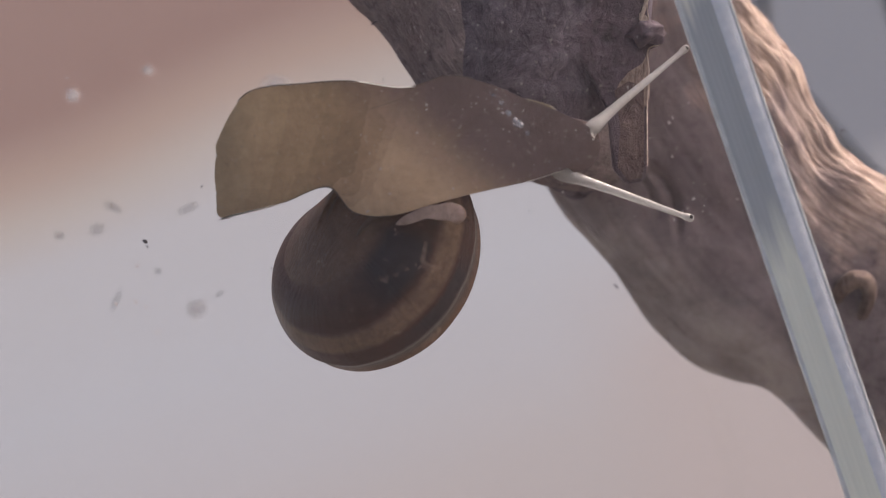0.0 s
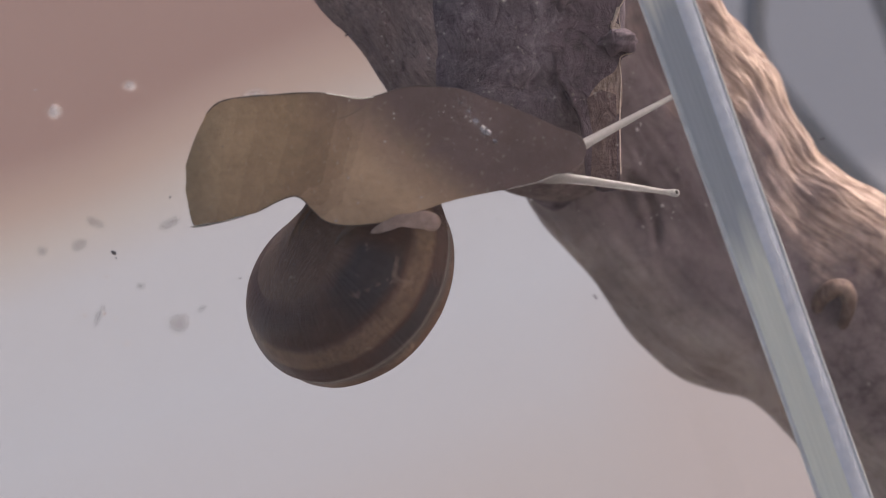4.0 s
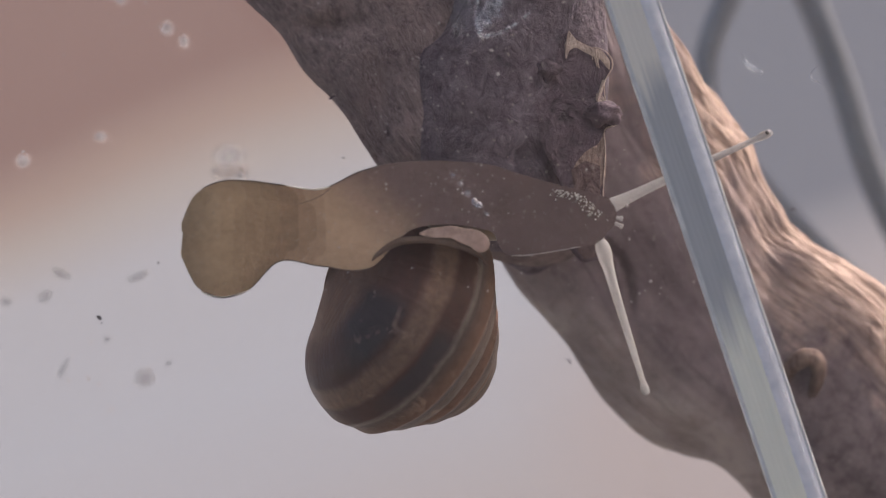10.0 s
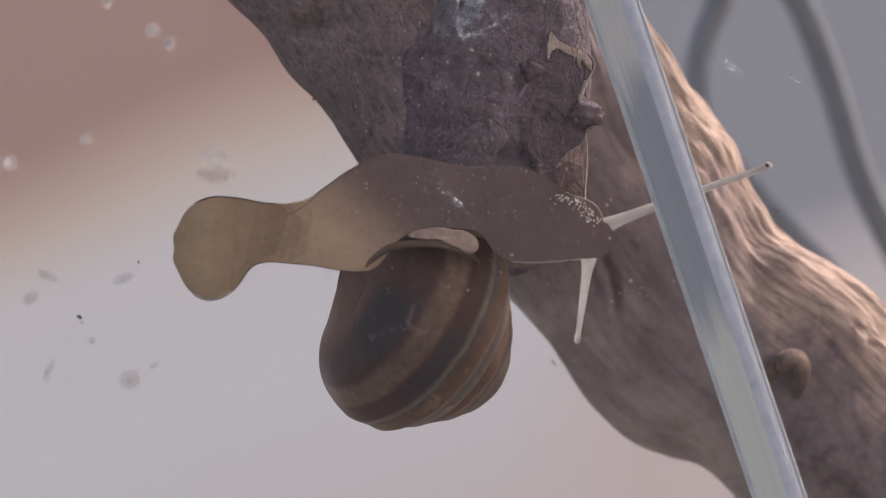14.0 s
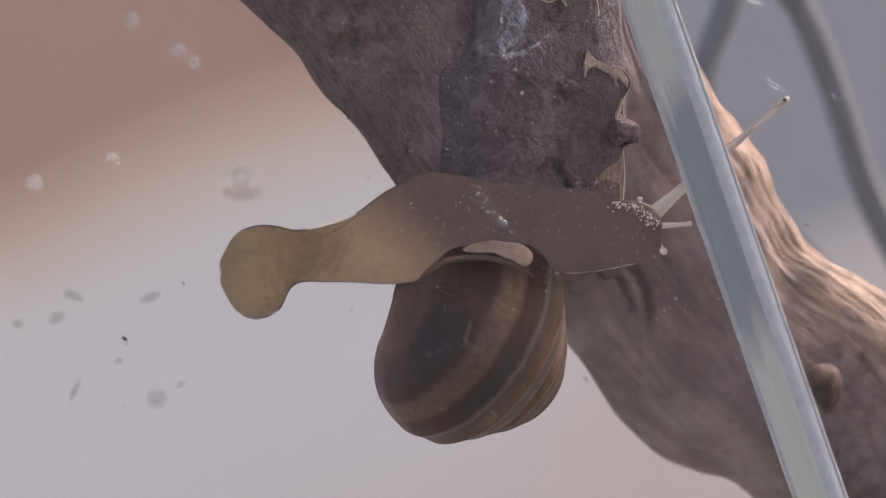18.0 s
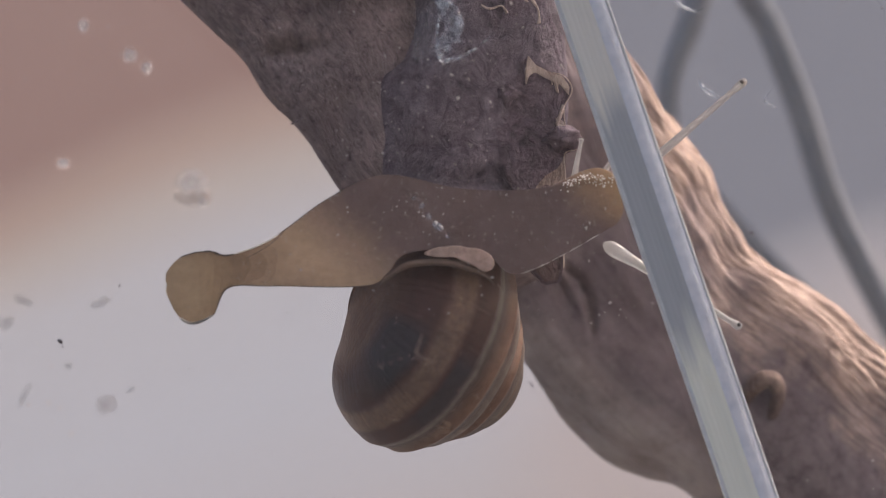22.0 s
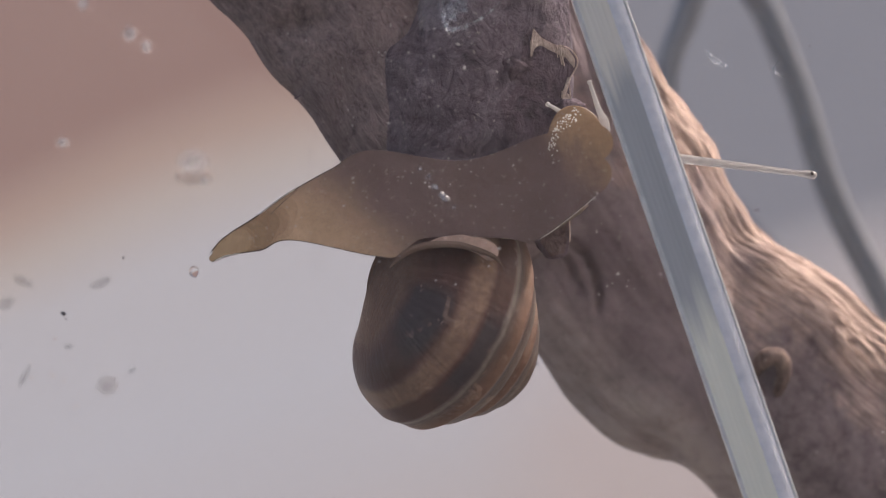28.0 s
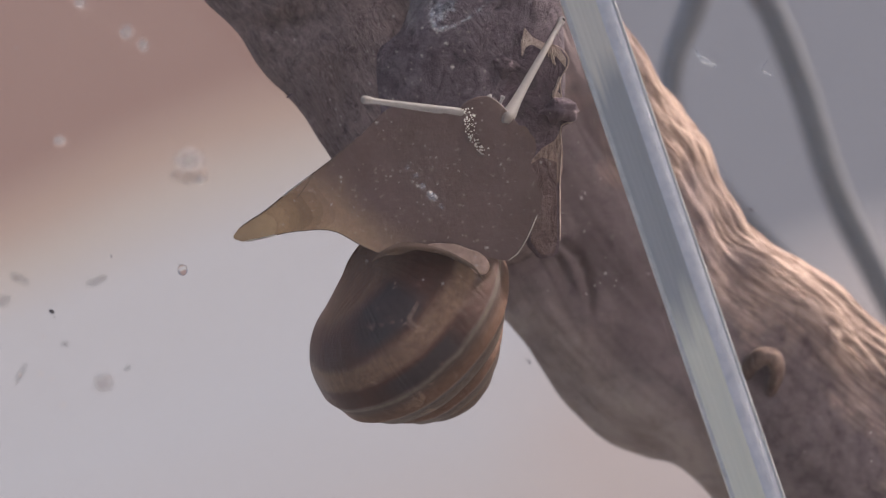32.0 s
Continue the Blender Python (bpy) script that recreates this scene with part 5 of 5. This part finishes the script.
def motions():
    walk(shell, [
        (0, facing(-15.84, 22.39, -13.56, (0.335, 0.801, -0.496), (0.839, -0.171, 0.517))),
        (1, facing(-16.13, 22.39, -13.68, (0.335, 0.801, -0.496), (0.839, -0.171, 0.517))),
        (3, facing(-15.84, 22.39, -14.03, (0.335, 0.801, -0.496), (0.839, -0.171, 0.517))),
        (6, facing(-14.70, 22.39, -14.56, (0.335, 0.801, -0.496), (0.839, -0.171, 0.517))),
        (7, facing(-13.82, 22.39, -14.54, (0.335, 0.801, -0.496), (0.839, -0.171, 0.517))),
        (8, facing(-12.14, 22.51, -14.65, (0.420, 0.734, -0.534), (0.894, -0.231, 0.385))),
        (8.5, facing(-9.63, 22.69, -15.13, (0.515, 0.631, -0.581), (0.857, -0.390, 0.337))),
        (9, facing(-7.54, 22.98, -13.53, (0.607, 0.533, -0.590), (0.795, -0.399, 0.458))),
        (9.5, facing(-5.81, 23.17, -12.57, (0.652, 0.499, -0.570), (0.753, -0.516, 0.410))),
        (10.5, facing(-4.06, 23.17, -12.26, (0.652, 0.499, -0.570), (0.752, -0.518, 0.407))),
        (12, facing(-2.36, 23.17, -12.02, (0.652, 0.499, -0.570), (0.752, -0.522, 0.403))),
        (13, facing(-0.99, 23.17, -12.15, (0.656, 0.499, -0.565), (0.748, -0.525, 0.405))),
        (14, facing(-0.32, 23.17, -11.82, (0.660, 0.499, -0.561), (0.745, -0.528, 0.408))),
        (17, facing(1.04, 23.17, -11.34, (0.672, 0.499, -0.547), (0.733, -0.556, 0.393))),
        (18.5, facing(2.03, 23.17, -10.90, (0.676, 0.499, -0.541), (0.727, -0.570, 0.383))),
        (20, facing(2.09, 23.17, -11.37, (0.681, 0.499, -0.535), (0.721, -0.583, 0.374))),
        (21, facing(3.02, 23.17, -11.58, (0.690, 0.499, -0.524), (0.713, -0.592, 0.375))),
        (22, facing(4.24, 23.17, -11.34, (0.697, 0.499, -0.514), (0.706, -0.601, 0.374))),
        (23, facing(5.22, 23.17, -11.57, (0.705, 0.499, -0.503), (0.699, -0.609, 0.375))),
        (24.5, facing(6.36, 23.17, -11.10, (0.717, 0.499, -0.486), (0.688, -0.618, 0.381))),
        (26, facing(5.80, 23.17, -11.04, (0.709, 0.499, -0.497), (0.694, -0.618, 0.370))),
        (28, facing(5.92, 27.77, -12.21, (0.699, 0.499, -0.511), (0.715, -0.491, 0.498))),
        (28.5, facing(5.60, 28.92, -12.81, (0.695, 0.499, -0.517), (0.719, -0.491, 0.493))),
        (30, facing(3.70, 28.92, -12.73, (0.642, 0.499, -0.581), (0.762, -0.491, 0.421))),
        (32, facing(1.87, 28.92, -12.99, (0.531, 0.499, -0.684), (0.825, -0.491, 0.282))),
    ])
    walk(lip, [
        (0, lie(-6.5, 4.5, -5.6, 8)),
        (3, lie(-5.9, 4.5, -5.5, 8)),
        (7, lie(-5.3, 4.5, -5.5, 6)),
        (8.5, lie(-2.6, 4.5, -2.2, 2)),
        (10, lie(1.9, 4.5, 1.6, -10)),
        (12, lie(2.9, 4.5, 1.1, -10)),
        (18, lie(4.2, 4.5, 2.1, -8)),
        (23, lie(7.7, 4.5, 1.9, -10)),
        (25, lie(7.6, 4.5, 1.4, -10)),
        (26.5, lie(7.5, 6.0, 0.6, -10)),
        (28, lie(7.5, 10.1, -0.1, -10)),
        (30, lie(8.3, 10.1, -1.3, -14)),
        (32, lie(8.0, 10.1, -1.6, -20)),
    ])
    walk(mantle, [
        (0, lie(-7.5, 5.6, -2.8, -4)),
        (3, lie(-6.7, 5.6, -2.8, -4)),
        (6, lie(-6.3, 5.6, -2.5, -2)),
        (7.7, lie(-6.3, 5.6, -2.6, -1)),
        (8.5, lie(-3.9, 5.2, -1.4, 0)),
        (10, lie(0.42, 5.10, 2.52, -12)),
        (13, lie(1.66, 5.10, 2.04, -10)),
        (17, lie(2.81, 5.10, 2.75, -8)),
        (20, lie(3.77, 5.10, 2.82, -10)),
        (22, lie(6.12, 5.10, 2.62, -10)),
        (24.5, lie(6.43, 5.10, 2.6, -10)),
        (27.5, lie(6.6, 8.34, 1.6, -10)),
        (29, lie(6.6, 10.50, 1.3, -8)),
        (30, lie(7.2, 10.50, 1.4, -8)),
        (32, lie(6.45, 10.50, 0.4, -20)),
    ])
    walk(head, [
        (0, lie(9.20, 7.10, 2.80, 5)),
        (1, lie(9.00, 7.10, 2.90, 5)),
        (7, lie(10.80, 7.10, 3.30, 0)),
        (8, lie(12.00, 6.60, 3.40, 0)),
        (9, lie(13.60, 6.30, 3.80, -4)),
        (10, lie(15.00, 6.30, 4.30, -8)),
        (13, lie(17.00, 6.30, 3.60, -12)),
        (17, lie(18.60, 6.30, 4.60, -8)),
        (18, lie(19.40, 6.30, 5.10, -5)),
        (19, lie(20.20, 6.30, 5.90, 5)),
        (21, lie(21.80, 6.30, 8.00, 20)),
        (23, lie(23.00, 6.30, 9.80, 30)),
        (25, lie(22.60, 6.30, 11.00, 45)),
        (28, lie(21.20, 10.86, 12.60, 75)),
        (29, lie(19.00, 12.00, 13.80, 110)),
        (30, lie(15.94, 12.00, 14.60, 130)),
        (31, lie(14.05, 12.00, 14.00, 130)),
        (32, lie(12.43, 12.00, 14.40, 130)),
    ])
    walk(upper, [
        (0, aim(14.00, 7.50, 5.38, 27.81, 21.15, 16.76)),
        (1, aim(13.79, 7.50, 5.88, 27.65, 23.12, 14.25)),
        (2, aim(12.44, 7.50, 3.27, 27.90, 23.41, 7.04)),
        (3, aim(12.97, 7.50, 3.63, 28.52, 23.65, 1.82)),
        (3.5, aim(14.48, 7.50, 3.00, 31.77, 21.22, 7.37)),
        (5.5, aim(15.32, 7.50, 4.57, 27.72, 22.09, 16.39)),
        (6, aim(16.04, 7.50, 5.36, 28.06, 22.22, 17.41)),
        (7, aim(16.38, 7.50, 2.44, 28.26, 20.22, 16.69)),
        (8, aim(17.41, 7.50, 6.78, 35.48, 7.50, 20.18)),
        (9, aim(20.12, 7.50, 6.47, 38.67, 7.50, 19.20)),
        (10, aim(21.81, 7.50, 5.64, 42.24, 7.50, 15.06)),
        (11, aim(20.87, 7.50, 5.41, 43.36, 7.50, 5.80)),
        (12, aim(21.73, 7.50, 3.62, 44.20, 7.50, 2.58)),
        (13, aim(24.12, 7.50, 3.20, 45.87, 7.50, 8.96)),
        (14, aim(23.61, 7.50, 3.12, 44.74, 7.50, 10.83)),
        (17, aim(25.02, 7.50, 5.52, 38.96, 16.76, 20.55)),
        (18, aim(24.60, 7.50, 7.20, 42.35, 7.50, 22.20)),
        (19, aim(25.66, 7.50, 6.46, 48.05, 7.50, 8.69)),
        (20, aim(24.71, 7.50, 7.47, 43.17, 20.08, 10.18)),
        (21, aim(26.41, 7.50, 8.39, 45.54, 18.23, 13.43)),
        (22, aim(27.58, 7.50, 10.19, 44.61, 7.50, 24.90)),
        (23, aim(30.09, 7.50, 12.23, 45.28, 7.50, 28.83)),
        (24, aim(27.63, 7.50, 13.58, 39.79, 7.50, 32.51)),
        (25, aim(27.42, 7.50, 13.81, 39.06, 7.50, 33.06)),
        (25.5, aim(28.26, 7.50, 13.67, 45.50, 7.50, 28.13)),
        (27.5, aim(30.38, 10.80, 10.78, 52.30, 10.80, 15.87)),
        (28, aim(31.62, 11.90, 11.61, 53.97, 11.90, 8.95)),
        (29, aim(27.75, 13.00, 13.99, 50.12, 13.00, 11.59)),
        (30, aim(20.87, 13.00, 17.97, 41.47, 13.00, 27.04)),
        (30.5, aim(16.49, 13.00, 17.02, 30.40, 13.00, 34.71)),
        (31, aim(13.96, 13.00, 16.59, 23.91, 28.54, 29.46)),
        (32, aim(14.63, 13.00, 17.16, 23.37, 26.77, 32.66)),
    ])
    walk(lower, [
        (0, aim(10.32, 7.50, -0.74, 27.38, 13.34, -6.72)),
        (1, aim(10.90, 7.50, 0.09, 25.97, 7.50, -11.49)),
        (2, aim(10.96, 7.50, -0.21, 27.19, 14.98, -6.66)),
        (3, aim(11.81, 7.50, -0.57, 28.49, 15.77, -4.37)),
        (3.5, aim(11.52, 7.50, -0.21, 28.88, 14.45, -3.55)),
        (5.5, aim(17.09, 7.50, 0.93, 32.09, 19.16, 1.42)),
        (6, aim(17.49, 7.50, 1.71, 32.33, 19.35, 2.28)),
        (7, aim(16.67, 7.50, 1.42, 31.06, 19.85, 2.66)),
        (8, aim(16.45, 7.50, 2.58, 28.91, 21.05, -2.13)),
        (9, aim(19.23, 7.50, 1.35, 28.27, 15.09, -13.54)),
        (10, aim(20.71, 7.50, -0.51, 26.16, 7.50, -18.71)),
        (11, aim(20.04, 7.50, -0.53, 25.10, 7.50, -18.85)),
        (12, aim(20.73, 7.50, -2.15, 25.40, 14.60, -19.90)),
        (13, aim(21.35, 7.50, -1.51, 23.49, 19.46, -16.12)),
        (14, aim(21.18, 7.50, -1.41, 21.22, 22.65, -12.88)),
        (17, aim(23.66, 7.50, 2.62, 28.03, 22.70, -7.14)),
        (18, aim(22.35, 7.50, 6.01, 27.72, 22.70, 2.52)),
        (19, aim(22.80, 7.50, 2.95, 31.18, 22.70, 1.92)),
        (20, aim(24.12, 7.50, 4.47, 43.07, 7.50, 3.12)),
        (21, aim(28.42, 7.50, 4.25, 46.41, 7.50, -1.86)),
        (22, aim(27.57, 7.50, 2.55, 43.74, 7.50, -7.43)),
        (23, aim(28.11, 7.50, 7.03, 42.56, 7.50, -5.30)),
        (24, aim(24.84, 9.50, 10.39, 29.76, 24.70, 6.63)),
        (25, aim(24.95, 9.50, 10.95, 26.60, 24.70, 10.20)),
        (28, aim(22.92, 14.60, 12.21, 24.70, 29.80, 11.20)),
        (29, aim(23.10, 18.27, 18.19, 20.40, 4.70, 5.17)),
        (30, aim(16.39, 16.43, 18.85, 15.32, 4.70, 3.94)),
        (31, aim(15.73, 18.47, 16.06, 3.87, 4.70, 10.51)),
        (32, aim(11.62, 14.43, 17.00, -4.66, 4.70, 18.14)),
    ])
    walk(mouth_a, [
        (0, aim(5.0, 7.5, 2.0, 10.4, 7.5, 3.0)),
        (8, aim(10.0, 7.5, 4.5, 15.4, 7.5, 4.0)),
        (9, aim(16.42, 7.5, 5.58, 21.76, 7.5, 4.28)),
        (13, aim(18.70, 7.5, 0.78, 23.92, 7.5, 2.49)),
        (17, aim(21.21, 7.5, 0.96, 25.15, 7.5, 4.79)),
        (18, aim(22.33, 7.5, 3.45, 22.38, 7.5, 8.95)),
        (19, aim(22.11, 7.5, 8.88, 21.09, 7.5, 14.28)),
        (21, aim(22.85, 7.5, 12.16, 20.52, 7.5, 17.14)),
        (23, aim(21.37, 7.5, 11.50, 25.24, 7.5, 15.40)),
        (24, aim(23.28, 7.5, 14.29, 22.09, 7.5, 19.66)),
        (25, aim(24.65, 7.5, 15.83, 22.57, 7.5, 20.93)),
        (28, aim(22.73, 11.9, 15.71, 18.07, 11.9, 18.63)),
        (29, aim(17.28, 13.2, 16.42, 11.93, 13.2, 15.18)),
        (30, aim(16.77, 13.5, 17.67, 11.71, 13.5, 19.82)),
        (31, aim(16.29, 18.0, 13.93, 12.41, 18.0, 17.83)),
        (32, aim(13.15, 18.0, 15.04, 12.26, 18.0, 20.47)),
    ])
    walk(mouth_b, [
        (0, aim(5.0, 7.5, 1.3, 10.4, 7.5, 0.8)),
        (8, aim(10.0, 7.5, 4.0, 15.4, 7.5, 2.8)),
        (9, aim(16.84, 7.5, 5.62, 21.77, 7.5, 3.19)),
        (13, aim(19.07, 7.5, 2.79, 24.28, 7.5, 1.03)),
        (17, aim(20.97, 7.5, 5.48, 25.85, 7.5, 2.95)),
        (19, aim(26.11, 7.5, 4.50, 28.72, 7.5, 9.34)),
        (21, aim(26.95, 7.5, 8.89, 26.07, 7.5, 14.32)),
        (23, aim(23.77, 7.5, 13.28, 28.98, 7.5, 15.05)),
        (25, aim(27.04, 7.5, 13.93, 25.06, 7.5, 19.06)),
        (27.5, aim(25.89, 10.8, 14.42, 21.68, 10.8, 17.96)),
        (28, aim(25.60, 11.9, 16.46, 23.75, 11.9, 21.64)),
        (29, aim(20.38, 13.2, 18.52, 16.30, 13.2, 22.21)),
        (30, aim(18.06, 13.5, 17.49, 14.30, 13.5, 21.51)),
        (31, aim(13.47, 18.0, 14.68, 15.54, 18.0, 19.78)),
        (32, aim(12.00, 18.0, 15.28, 14.21, 18.0, 20.32)),
    ])
    for k, (ob, u, w, r) in enumerate(PIECES):
        rows = []
        for t, shape in STAGES.items():
            p = settle(shape, u, w, r)
            rows.append((t, lie(p.x, (4.75 if t < 27 else 6.6 if t < 28 else 10.5) + 0.0002 * k - 0.02 * (8 - tone(u, w)), p.y)))
        walk(ob, [(0, rows[0][1])] + rows)
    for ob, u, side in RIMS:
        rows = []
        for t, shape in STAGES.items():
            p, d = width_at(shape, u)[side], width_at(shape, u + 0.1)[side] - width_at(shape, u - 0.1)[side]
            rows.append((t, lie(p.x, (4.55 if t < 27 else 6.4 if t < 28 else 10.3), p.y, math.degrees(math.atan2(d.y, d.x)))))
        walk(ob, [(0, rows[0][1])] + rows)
    for ob, here, ahead in FOLDS:
        rows = []
        for t, shape in STAGES.items():
            p, q = (width_at(shape, x)[0].lerp(width_at(shape, x)[1], y) for x, y in (here, ahead))
            rows.append((t, lie(p.x, (4.56 if t < 27 else 6.41 if t < 28 else 10.31), p.y, math.degrees(math.atan2(q.y - p.y, q.x - p.x)))))
        walk(ob, [(0, rows[0][1])] + rows)
    walk(shading_trunk, [
        (0, lie(-3.0, 14, 1.5)),
        (7, lie(-1.0, 14, 2.0)),
        (9, lie(4.0, 14, 4.6)),
        (12, lie(9.0, 14, 5.0)),
        (18, lie(11.0, 14, 5.2)),
        (23, lie(13.5, 14, 5.6)),
        (26, lie(13.5, 14, 5.8, 10)),
        (28.5, lie(13.0, 19.5, 4.2, 10)),
        (32, lie(7.0, 19, 4.5, 0)),
    ])
    walk(body_core, [
        (0, lie(0, 5.6, 0)),
        (26, lie(0, 5.6, 0)),
        (28.5, lie(0, 11.5, 0)),
        (32, lie(0, 11.5, 0)),
    ])


motions()
